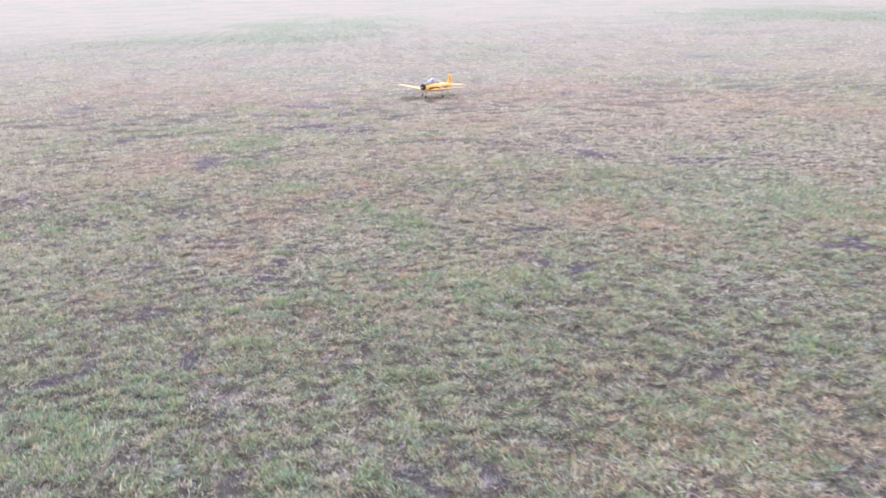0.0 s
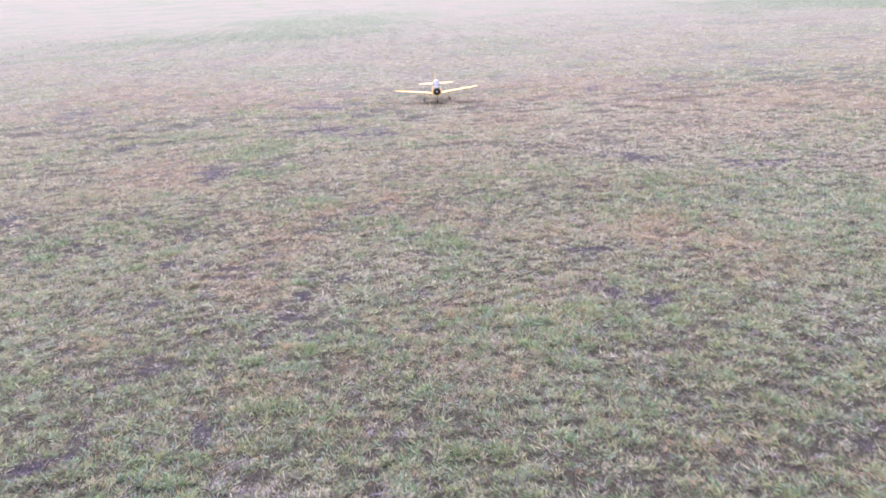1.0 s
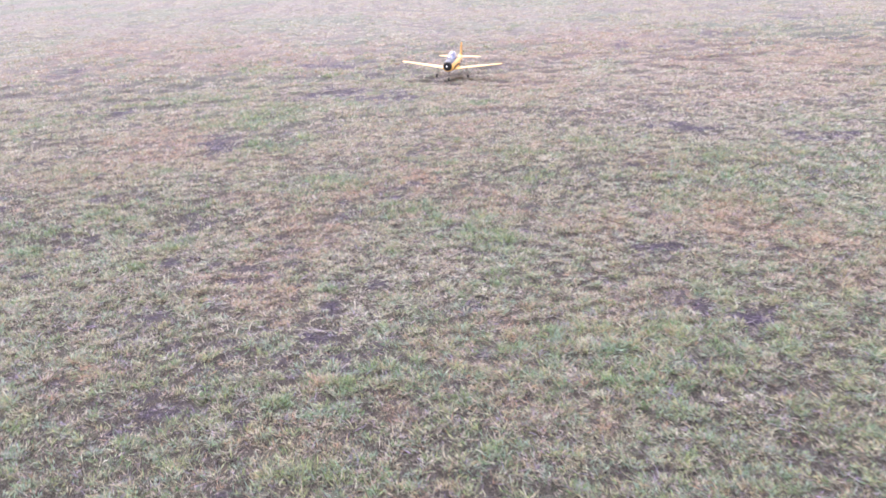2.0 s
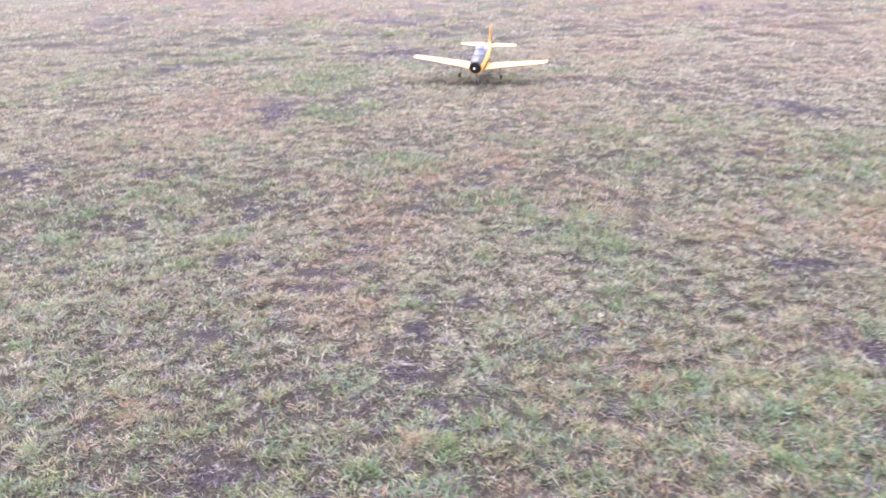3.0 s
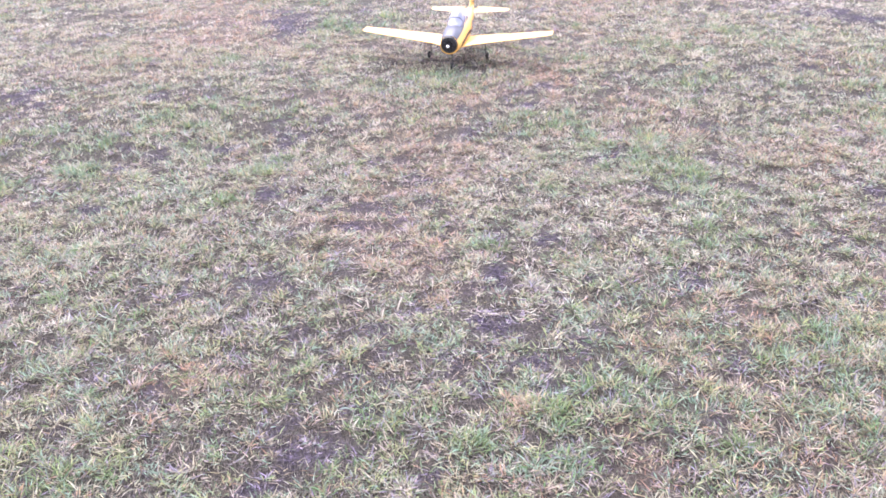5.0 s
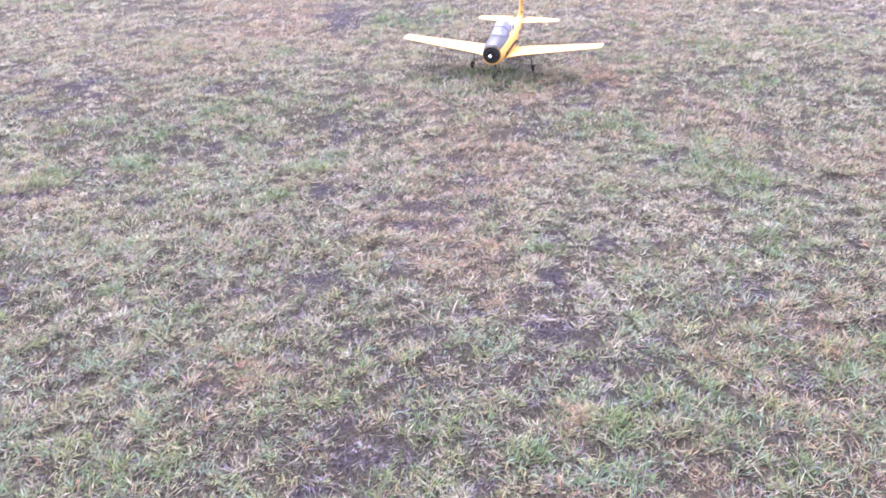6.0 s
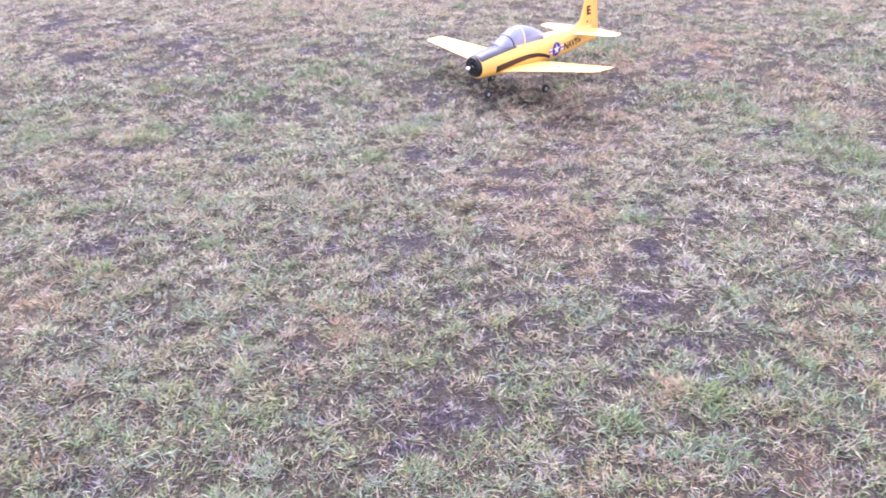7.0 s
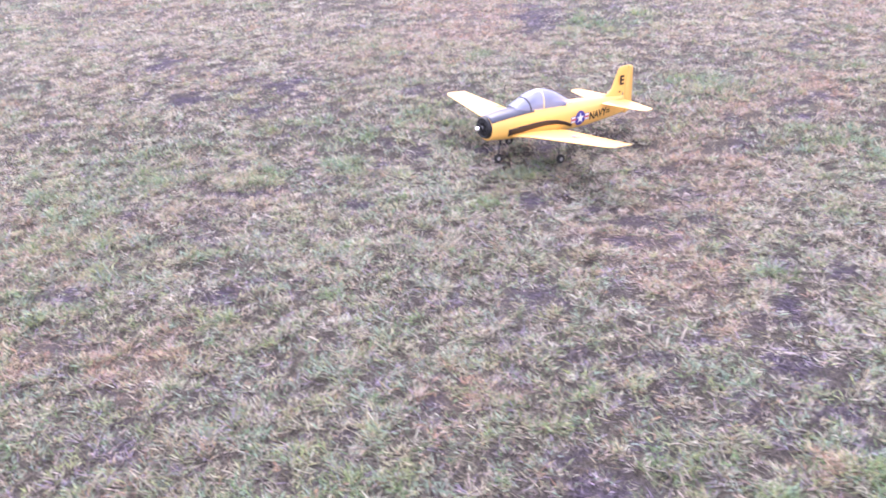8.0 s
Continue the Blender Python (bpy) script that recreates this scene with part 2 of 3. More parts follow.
def ground_material():
    """Dark soil and matted thatch; far off, the mown field, paled by painted haze, with its russet and green drifts."""
    m, nt, p = material("field_soil", rough=0.8, spec=0.2)
    L = nt.links.new
    tc = nt.nodes.new("ShaderNodeTexCoord")
    at = nt.nodes.new("ShaderNodeAttribute")
    at.attribute_name = "cover"
    sep = nt.nodes.new("ShaderNodeSeparateColor")
    L(at.outputs["Color"], sep.inputs[0])

    def noise_of(scale, detail=4.0, rough=0.6):
        n = nt.nodes.new("ShaderNodeTexNoise")
        n.inputs["Scale"].default_value, n.inputs["Detail"].default_value, n.inputs["Roughness"].default_value = scale, detail, rough
        L(tc.outputs["Object"], n.inputs["Vector"])
        return n.outputs["Fac"]

    def ramp(src, *stops):
        r = nt.nodes.new("ShaderNodeValToRGB")
        while len(r.color_ramp.elements) < len(stops):
            r.color_ramp.elements.new(0.5)
        for e, (pos, col) in zip(r.color_ramp.elements, stops):
            e.position, e.color = pos, (*col, 1)
        L(src, r.inputs[0])
        return r.outputs[0]

    def mix(f, a, b):
        n = nt.nodes.new("ShaderNodeMix")
        n.data_type = "RGBA"
        L(f, n.inputs[0]), L(a, n.inputs[6]), L(b, n.inputs[7])
        return n.outputs[2]

    def fibres(sx, sy, turn):
        mp = nt.nodes.new("ShaderNodeMapping")
        mp.inputs["Scale"].default_value = (sx, sy, 60)
        mp.inputs["Rotation"].default_value = (0, 0, radians(turn))
        L(tc.outputs["Object"], mp.inputs["Vector"])
        n = nt.nodes.new("ShaderNodeTexNoise")
        n.inputs["Scale"].default_value, n.inputs["Detail"].default_value, n.inputs["Distortion"].default_value = 1.0, 3.0, 1.2
        L(mp.outputs[0], n.inputs["Vector"])
        return n.outputs["Fac"]

    def larger(a, b):
        n = nt.nodes.new("ShaderNodeMath")
        n.operation = "MAXIMUM"
        L(a, n.inputs[0]), L(b, n.inputs[1])
        return n.outputs[0]

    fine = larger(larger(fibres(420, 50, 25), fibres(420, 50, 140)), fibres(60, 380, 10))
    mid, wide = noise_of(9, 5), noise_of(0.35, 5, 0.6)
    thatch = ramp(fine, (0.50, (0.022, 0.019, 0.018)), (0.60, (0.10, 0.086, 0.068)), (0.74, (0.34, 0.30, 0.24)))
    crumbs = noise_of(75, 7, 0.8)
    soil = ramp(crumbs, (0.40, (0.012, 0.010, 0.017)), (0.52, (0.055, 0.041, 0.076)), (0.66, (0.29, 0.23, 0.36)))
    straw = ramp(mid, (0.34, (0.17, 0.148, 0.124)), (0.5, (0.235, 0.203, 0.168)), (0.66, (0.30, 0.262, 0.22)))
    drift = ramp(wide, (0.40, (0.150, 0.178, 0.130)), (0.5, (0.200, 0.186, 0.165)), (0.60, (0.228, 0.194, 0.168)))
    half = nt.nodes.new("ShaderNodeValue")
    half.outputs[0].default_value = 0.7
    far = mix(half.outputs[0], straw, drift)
    rus = nt.nodes.new("ShaderNodeRGB")
    rus.outputs[0].default_value = (0.23, 0.172, 0.148, 1)
    gre = nt.nodes.new("ShaderNodeRGB")
    gre.outputs[0].default_value = (0.125, 0.155, 0.105, 1)

    def part_of(src, k):
        n = nt.nodes.new("ShaderNodeMath")
        n.operation = "MULTIPLY"
        n.inputs[1].default_value = k
        L(src, n.inputs[0])
        return n.outputs[0]

    def with_cover(src, k0, k1):
        n, q = nt.nodes.new("ShaderNodeMath"), nt.nodes.new("ShaderNodeMath")
        n.operation, q.operation = "MULTIPLY_ADD", "MULTIPLY"
        n.inputs[1].default_value, n.inputs[2].default_value = k1 - k0, k0
        L(at.outputs["Alpha"], n.inputs[0]), L(n.outputs[0], q.inputs[0]), L(src, q.inputs[1])
        return q.outputs[0]
    # alpha brings in the paler far mix with distance, haze put into the colour
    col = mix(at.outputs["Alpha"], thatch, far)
    col = mix(with_cover(sep.outputs[1], 0.25, 0.8), col, rus.outputs[0])
    col = mix(with_cover(sep.outputs[2], 0.2, 0.9), col, gre.outputs[0])
    col = mix(part_of(sep.outputs[0], 0.85), col, soil)
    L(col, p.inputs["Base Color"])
    p.inputs["Sheen Roughness"].default_value = 0.35
    # sheen weighted by distance stands in for the bright haze
    L(part_of(at.outputs["Alpha"], 0.12), p.inputs["Sheen Weight"])
    b = nt.nodes.new("ShaderNodeBump")
    b.inputs["Strength"].default_value, b.inputs["Distance"].default_value = 1.0, 0.02
    L(fine, b.inputs["Height"])
    L(b.outputs[0], p.inputs["Normal"])
    return m


YELLOW = varied("yellow_foam", (0.90, 0.515, 0.125), 0.36, amount=0.06, bump=0.03)
YELLOW_FADED = varied("yellow_control_surface", (0.89, 0.505, 0.125), 0.38, amount=0.06, bump=0.03)
BLACK = varied("black_plastic", (0.012, 0.012, 0.014), 0.45, amount=0.3)
DECK = varied("blue_black_antiglare", (0.055, 0.060, 0.088), 0.38, amount=0.25)
EXHAUST = varied("sooty_brown_black", (0.030, 0.016, 0.010), 0.55, amount=0.35)
RUBBER = varied("black_rubber", (0.02, 0.02, 0.02), 0.8, amount=0.3)
STEEL = varied("steel_wire", (0.10, 0.10, 0.105), 0.4, metal=0.6)
ALLOY = varied("polished_alloy", (0.85, 0.85, 0.86), 0.25, metal=1.0)
HUB = varied("pale_plastic_hub", (0.36, 0.35, 0.34), 0.5)
BLUE = varied("insignia_blue", (0.060, 0.045, 0.27), 0.45)
WHITE = varied("insignia_white", (0.80, 0.79, 0.78), 0.45, amount=0.04)
RED = varied("insignia_red", (0.55, 0.06, 0.10), 0.45)
LETTER = varied("black_lettering", (0.03, 0.018, 0.012), 0.5)
COCKPIT = varied("grey_cockpit", (0.085, 0.095, 0.14), 0.7)
PALE_FRAME = varied("cream_canopy_frame", (0.75, 0.62, 0.32), 0.45)
for paint in (YELLOW, YELLOW_FADED):
    lacquer = paint.node_tree.nodes["Principled BSDF"]
    lacquer.inputs["Coat Weight"].default_value = 0.2
    lacquer.inputs["Coat Roughness"].default_value = 0.2
GRASS, SOIL = grass_material(), ground_material()
GLASS, gnt, gp = material("milky_canopy", (0.47, 0.50, 0.68), 0.08)
gclear = gnt.nodes.new("ShaderNodeBsdfTransparent")
gclear.inputs[0].default_value = (0.80, 0.83, 0.92, 1)
gmix = gnt.nodes.new("ShaderNodeMixShader")
gmix.inputs[0].default_value = 0.45
gnt.links.new(gclear.outputs[0], gmix.inputs[1])
gnt.links.new(gp.outputs[0], gmix.inputs[2])
gnt.links.new(gmix.outputs[0], gnt.nodes["Material Output"].inputs["Surface"])


# ---- ground ----
def spread(lo, hi, step, reach):
    core = list(np.arange(lo, hi + step / 2, step))
    out, d = [], step
    while not out or core[-1] + sum(out) < reach:
        d *= 1.10
        out.append(d)
    right = core[-1] + np.cumsum(out)
    left = core[0] - np.cumsum(out)
    return np.array(list(left[::-1]) + core + list(right))


def build_ground():
    xs, ys = spread(-4.0, 5.6, 0.05, 2500), spread(-1.6, 9.0, 0.05, 2500)
    X, Y = np.meshgrid(xs, ys)
    x, y = X.ravel(), Y.ravel()
    rise = np.clip((y - 45) / 120, 0, 1)
    z = relief(x, y) + 5.0 * rise * rise * (3 - 2 * rise)     # the field climbs gently far off
    nx, ny = len(xs), len(ys)
    i = (np.arange(ny - 1)[:, None] * nx + np.arange(nx - 1)[None]).ravel()
    quads = np.stack([i, i + 1, i + nx + 1, i + nx], 1)
    me = bpy.data.meshes.new("ground")
    me.vertices.add(len(x))
    me.vertices.foreach_set("co", np.stack([x, y, z], 1).astype(np.float32).ravel())
    me.loops.add(quads.size)
    me.loops.foreach_set("vertex_index", quads.astype(np.int32).ravel())
    me.polygons.add(len(quads))
    me.polygons.foreach_set("loop_start", np.arange(0, quads.size, 4, dtype=np.int32))
    me.update(calc_edges=True)
    me.shade_smooth()
    bare, litter, russet, green = fields(x, y)
    # grows with distance: paler ground and more sheen, in place of haze
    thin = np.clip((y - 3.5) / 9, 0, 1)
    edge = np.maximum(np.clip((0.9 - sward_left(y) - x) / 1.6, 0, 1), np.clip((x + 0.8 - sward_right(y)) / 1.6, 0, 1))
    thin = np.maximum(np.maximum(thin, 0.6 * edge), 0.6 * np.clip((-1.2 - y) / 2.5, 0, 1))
    at = me.color_attributes.new("cover", "FLOAT_COLOR", "POINT")
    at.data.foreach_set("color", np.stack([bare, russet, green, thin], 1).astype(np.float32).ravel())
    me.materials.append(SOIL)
    tagged(new("ground", me), "mown dry field with bare soil and thatch", "ground", kind="structure")


# straw, bleached, green, blue-green, russet, dead grey-brown, yellow-green, tan, pinkish, weathered grey-lilac
PALETTE = np.array([[0.49, 0.445, 0.320], [0.64, 0.60, 0.50], [0.130, 0.235, 0.085], [0.25, 0.37, 0.27], [0.45, 0.25, 0.165],
                    [0.11, 0.09, 0.095], [0.34, 0.385, 0.155], [0.45, 0.36, 0.22], [0.49, 0.375, 0.345], [0.31, 0.245, 0.37]])


def blade_colours(rng, x, y, f, clump, jitter, living):
    """Each blade takes a colour of the growth at its place, hazed paler far off; most blades of a tuft are alike.
    living: 0 for fallen thatch, 1 for tufts.
    """
    bare, litter, russet, green = f
    n = len(x)
    far_haze = np.clip((y - 0.8) / 4.5, 0, 1) * (1 - 0.7 * green)       # bright haze painted into the blades: paler and pinker with distance
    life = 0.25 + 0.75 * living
    w = np.stack([0.80 + 0.8 * far_haze, 0.09 + 1.2 * litter + 0.4 * bare + 1.1 * far_haze,
                  life * (1.10 * (1 - 0.5 * far_haze) + 1.8 * green * (1 - 0.4 * far_haze)), life * (1.1 * (1 - 0.4 * far_haze) + 1.7 * green),
                  0.20 + 1.8 * russet, (0.45 + 0.9 * (1 - living) + 0.5 * litter + 1.2 * bare) * (1 - 0.85 * far_haze),
                  life * (0.72 * (1 - 0.4 * far_haze) + 1.0 * green * (1 - 0.5 * far_haze)), 0.36 + 1.9 * russet + 0.4 * far_haze,
                  0.30 + 1.2 * russet * (1 + 2 * far_haze) + 0.5 * litter + 1.0 * far_haze, 0.22 + 0.4 * (1 - living) + 2.4 * bare + 0.5 * litter], 1)
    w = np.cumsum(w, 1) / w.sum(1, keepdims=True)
    own = np.random.default_rng(77).random(clump.max() + 1)[clump]
    u = np.where(rng.random(n) < 0.72, own, rng.random(n))
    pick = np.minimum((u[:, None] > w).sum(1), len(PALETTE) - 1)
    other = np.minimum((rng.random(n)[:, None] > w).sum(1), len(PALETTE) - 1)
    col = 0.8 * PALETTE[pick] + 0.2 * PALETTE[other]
    return col * (1 - 0.5 * jitter + 0.9 * jitter * rng.random((n, 1)))


def build_grass(name, label, y0, y1, per_m2, length, width, stance, living, seed, per_clump, clump, jitter=0.8, gaps=0.75, bent=True, outer=0.0):
    """Pointed, slightly bent blades in tufts between y0 and y1 over the field that comes into view; stance: degrees from lying."""
    rng = np.random.default_rng(seed)
    left, right = float(sward_left(y1)) + 0.9 + outer, float(sward_right(y1)) + 0.9 + outer
    wide = left + right
    n = int(per_m2 * wide * (y1 - y0) / per_clump)
    cx = rng.random(n) * wide - left
    cy = y0 + rng.random(n) * (y1 - y0)
    edge = np.minimum(cx + sward_left(cy), sward_right(cy) - cx)
    fade = np.exp(-np.maximum(0, cy - 10) / 7.0)
    fc = fields(cx, cy)
    thin = np.maximum(gaps * hollow(cx, cy), (0.90 if living else 0.55) * fc[0])
    inside = edge + 0.9 > 1.8 * rng.random(n)
    keep = (~inside if outer else inside) & (rng.random(n) < fade * (1 - thin))
    cx, cy = cx[keep], cy[keep]
    size = rng.random(len(cx)) ** 1.5
    k = np.maximum(1, (per_clump * (0.45 + 1.35 * size)).astype(int))
    ci = np.repeat(np.arange(len(cx)), k)
    spr = clump * (0.5 + 1.1 * size[ci])
    x = cx[ci] + rng.normal(0, 1, len(ci)) * spr
    y = cy[ci] + rng.normal(0, 1, len(ci)) * spr
    f = fields(x, y)
    n = len(x)
    z = relief(x, y) - 0.002
    lean = rng.random(len(cx))[ci] * 6.283
    out = np.arctan2(y - cy[ci], x - cx[ci])
    heading = np.where(rng.random(n) < 0.35, lean, out) + rng.normal(0, 0.8, n)
    off = np.hypot(x - cx[ci], y - cy[ci]) / clump
    up = np.radians(np.clip(rng.normal(stance, 15, n) - 11 * off * living + 8 * f[3] - 10 * f[1] - 25 * f[0], 2, 84))
    ln = length * (0.5 + 0.9 * rng.random(n)) * (0.75 + 0.5 * size[ci]) * (1 + 0.25 * f[3] - 0.25 * f[0])
    wd = width * (0.6 + 0.8 * rng.random(n)) * (1 + 0.25 * f[3] - 0.25 * f[0])
    dx, dy = np.cos(heading), np.sin(heading)
    sx, sy = -dy, dx
    twist = rng.normal(0, 0.6, n)
    P = []
    if bent:
        h1, r1 = ln * 0.45 * np.sin(up), ln * 0.45 * np.cos(up)
        up2 = up - np.radians(28 * rng.random(n) ** 2 * (0.4 + 0.6 * living))
        h2, r2 = np.maximum(h1 + ln * 0.55 * np.sin(up2), 0.003), r1 + ln * 0.55 * np.cos(up2)
        side = rng.normal(0, 0.06, n) * ln
        for r, h, half, b in ((0 * ln, 0 * ln, 0, 0), (r1, h1, -0.5, 0.2), (r2, h2, 0, 1), (r1, h1, 0.5, 0.2)):
            P.append(np.stack([x + dx * r + sx * (half * wd + b * side), y + dy * r + sy * (half * wd + b * side),
                               z + h + half * wd * twist], 1))
        nv, loops, starts = 4, np.array([0, 1, 3, 1, 2, 3]), np.array([0, 3])
    else:
        h1, r1 = ln * np.sin(up), ln * np.cos(up)
        for r, h, half in ((0 * ln, 0 * ln, 0.5), (0 * ln, 0 * ln, -0.5), (r1, h1, 0)):
            P.append(np.stack([x + dx * r + sx * half * wd, y + dy * r + sy * half * wd, z + h + half * wd * twist], 1))
        nv, loops, starts = 3, np.array([0, 1, 2]), np.array([0])
    co = np.stack(P, 1)
    me = bpy.data.meshes.new(name)
    me.vertices.add(n * nv)
    me.vertices.foreach_set("co", co.astype(np.float32).ravel())
    idx = (np.arange(n)[:, None] * nv + loops[None]).ravel()
    me.loops.add(len(idx))
    me.loops.foreach_set("vertex_index", idx.astype(np.int32))
    st = (np.arange(n)[:, None] * len(loops) + starts[None]).ravel()
    me.polygons.add(len(st))
    me.polygons.foreach_set("loop_start", st.astype(np.int32))
    me.update(calc_edges=True)
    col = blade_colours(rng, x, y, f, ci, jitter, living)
    rgba = np.repeat(np.concatenate([col, np.ones((n, 1))], 1), nv, 0)
    at = me.color_attributes.new("tint", "FLOAT_COLOR", "POINT")
    at.data.foreach_set("color", rgba.astype(np.float32).ravel())
    me.materials.append(GRASS)
    tagged(new(name, me), label, "grass", kind="stuff")


build_ground()
# name, label, from y, to y, blades to the square metre, length, width, stance, living, seed, blades to the tuft, tuft's spread
build_grass("grass_around", "coarse mown grass at the edges of the field", -7.0, 12.0, 520, 0.050, 0.0130, 42, 0.9, 3, 10, 0.05, 0.6, gaps=0.4, bent=False, outer=4.0)
build_grass("grass_behind", "short dry mown grass underfoot", -7.0, -1.2, 4200, 0.040, 0.0060, 48, 0.8, 9, 9, 0.025, 0.6, bent=False)
build_grass("thatch_near", "fallen dry straw between the tufts", -1.2, 3.2, 13500, 0.034, 0.0018, 15, 0.0, 4, 4, 0.020, 1.0, gaps=0.4, bent=False)
build_grass("grass_near", "short dry mown grass with green tufts", -1.2, 3.2, 24000, 0.0285, 0.0022, 48, 1.0, 5, 22, 0.0135, 0.92, gaps=0.5)
build_grass("grass_middle", "short dry straw-coloured mown grass", 3.2, 5.4, 17500, 0.0285, 0.0032, 47, 0.9, 6, 18, 0.017, 0.8, gaps=0.5, bent=False)
build_grass("grass_beyond", "short pale straw-coloured mown grass", 5.4, 8.5, 9500, 0.029, 0.0046, 47, 0.9, 8, 16, 0.022, 0.55, gaps=0.5, bent=False)
build_grass("grass_far", "pale mown grass on the open field", 8.5, 46.0, 2900, 0.030, 0.0080, 46, 0.85, 7, 14, 0.032, 0.35, gaps=0.6, bent=False)


# ---- the model airplane: nose towards -y, wheels on z = 0 ----
def mesh_of(name, verts, faces, mat, smooth=True):
    me = bpy.data.meshes.new(name)
    me.from_pydata([tuple(v) for v in verts], [], faces)
    bm = bmesh.new()
    bm.from_mesh(me)
    bmesh.ops.remove_doubles(bm, verts=bm.verts, dist=1e-5)
    bmesh.ops.recalc_face_normals(bm, faces=bm.faces)
    bm.to_mesh(me)
    bm.free()
    me.materials.append(mat)
    if smooth:
        me.shade_smooth()
    return me


def part(name, verts, faces, mat, parent, label="", smooth=True):
    ob = new(name, mesh_of(name, verts, faces, mat, smooth))
    ob.parent = parent
    if label:
        tagged(ob, label)
    return ob


def loft(rings, closed=True, caps=True):
    n = len(rings[0])
    verts = [v for r in rings for v in r]
    faces = []
    for i in range(len(rings) - 1):
        for j in range(n if closed else n - 1):
            k = (j + 1) % n
            faces.append((i * n + j, i * n + k, (i + 1) * n + k, (i + 1) * n + j))
    if caps:
        faces.append(tuple(range(n)))
        faces.append(tuple(range((len(rings) - 1) * n, len(rings) * n)))
    return verts, faces


# fuselage sections: y, top, bottom, half width
SECTIONS = [(-0.268, 0.2135, 0.116, 0.0475), (-0.250, 0.219, 0.112, 0.052), (-0.19, 0.225, 0.105, 0.060), (-0.10, 0.226, 0.096, 0.063),
            (0.0, 0.222, 0.089, 0.063), (0.10, 0.214, 0.081, 0.060), (0.20, 0.206, 0.077, 0.053), (0.30, 0.197, 0.076, 0.043),
            (0.41, 0.186, 0.082, 0.029), (0.50, 0.176, 0.088, 0.017), (0.558, 0.168, 0.096, 0.007)]
SEC = np.array(SECTIONS)


def section(y):
    ys = np.clip(np.linspace(y - 0.03, y + 0.03, 9), SEC[0, 0], SEC[-1, 0])
    return [float(np.interp(ys, SEC[:, 0], SEC[:, k]).mean()) for k in (1, 2, 3)]


def skin(y, a, proud=0.0):
    """A point of the fuselage at station y; a: angle from the top, towards +x."""
    t, b, w = section(y)
    e = 0.86
    s, c = math.sin(a), math.cos(a)
    return (math.copysign(abs(s) ** e, s) * (w + proud), y, (t + b) / 2 + math.copysign(abs(c) ** e, c) * ((t - b) / 2 + proud))


def skin_at(y, z, proud):
    """The point of the +x side at station y and height z."""
    t, b, w = section(y)
    c = max(-0.98, min(0.98, (z - (t + b) / 2) / ((t - b) / 2)))
    c = math.copysign(abs(c) ** (1 / 0.86), c)
    return skin(y, math.acos(c), proud)


def ribbon(name, mat, parent, low, high, y0, y1, proud, steps=28, across=4, label="", side=1):
    """A thin band laid on the side skin between two heights, with a rim that goes into the skin."""
    rings = []
    for i in range(steps + 1):
        y = y0 + (y1 - y0) * i / steps
        lo, hi = low(y), high(y)
        outer = [skin_at(y, lo + (hi - lo) * j / across, proud) for j in range(across + 1)]
        inner = [skin_at(y, lo + (hi - lo) * j / across, -0.002) for j in range(across, -1, -1)]
        rings.append([(side * p[0], p[1], p[2]) for p in outer + inner])
    return part(name, *loft(rings), mat, parent, label)


def decal(name, outline, mat, parent, proud, label=""):
    """A flat marking of given outline (along y, z) laid on the +x side skin."""
    bm = bmesh.new()
    vs = [bm.verts.new((p[0], p[1], 0)) for p in outline]
    bm.faces.new(vs)
    bmesh.ops.triangulate(bm, faces=bm.faces[:])
    bmesh.ops.subdivide_edges(bm, edges=bm.edges[:], cuts=2, use_grid_fill=True)
    for v in bm.verts:
        v.co = skin_at(v.co.x, v.co.y, proud)
    me = bpy.data.meshes.new(name)
    bm.to_mesh(me)
    bm.free()
    me.materials.append(mat)
    ob = new(name, me)
    ob.parent = parent
    return tagged(ob, label) if label else ob


def lettering(name, text, mat, parent, size, place, label=""):
    """Letters as a mesh; place(u, v) lays a point of the text on its surface."""
    cu = bpy.data.curves.new(name, "FONT")
    cu.body, cu.size, cu.resolution_u, cu.offset = text, size, 3, size * 0.034
    tmp = bpy.data.objects.new(name, cu)
    scene.collection.objects.link(tmp)
    me = bpy.data.meshes.new_from_object(tmp.evaluated_get(bpy.context.evaluated_depsgraph_get()))
    bpy.data.objects.remove(tmp)
    for v in me.vertices:
        v.co = place(v.co.x, v.co.y)
    me.materials.clear()
    me.materials.append(mat)
    me.name = name
    ob = new(name, me)
    ob.parent = parent
    return tagged(ob, label)


def turned(profile, axis, centre, seg=24):
    """Rings of a turned shape: profile of (along, radius)."""
    rings = []
    for s, r in profile:
        ring = []
        for i in range(seg):
            a = 2 * math.pi * i / seg
            u, v = r * math.cos(a), r * math.sin(a)
            ring.append({"x": (s, u, v), "y": (u, s, v), "z": (u, v, s)}[axis])
        rings.append([tuple(c + d for c, d in zip(centre, p)) for p in ring])
    return loft(rings)


def rod(a, b, r, seg=8):
    a, b = Vector(a), Vector(b)
    q = (b - a).to_track_quat("Z", "Y")
    rings = [[tuple(p + q @ Vector((r * math.cos(2 * math.pi * i / seg), r * math.sin(2 * math.pi * i / seg), 0))) for i in range(seg)] for p in (a, b)]
    return loft(rings)


def foil(c, thick):
    return 5 * thick * (0.2969 * math.sqrt(max(c, 0)) - 0.126 * c - 0.3516 * c * c + 0.2843 * c ** 3 - 0.1030 * c ** 4)


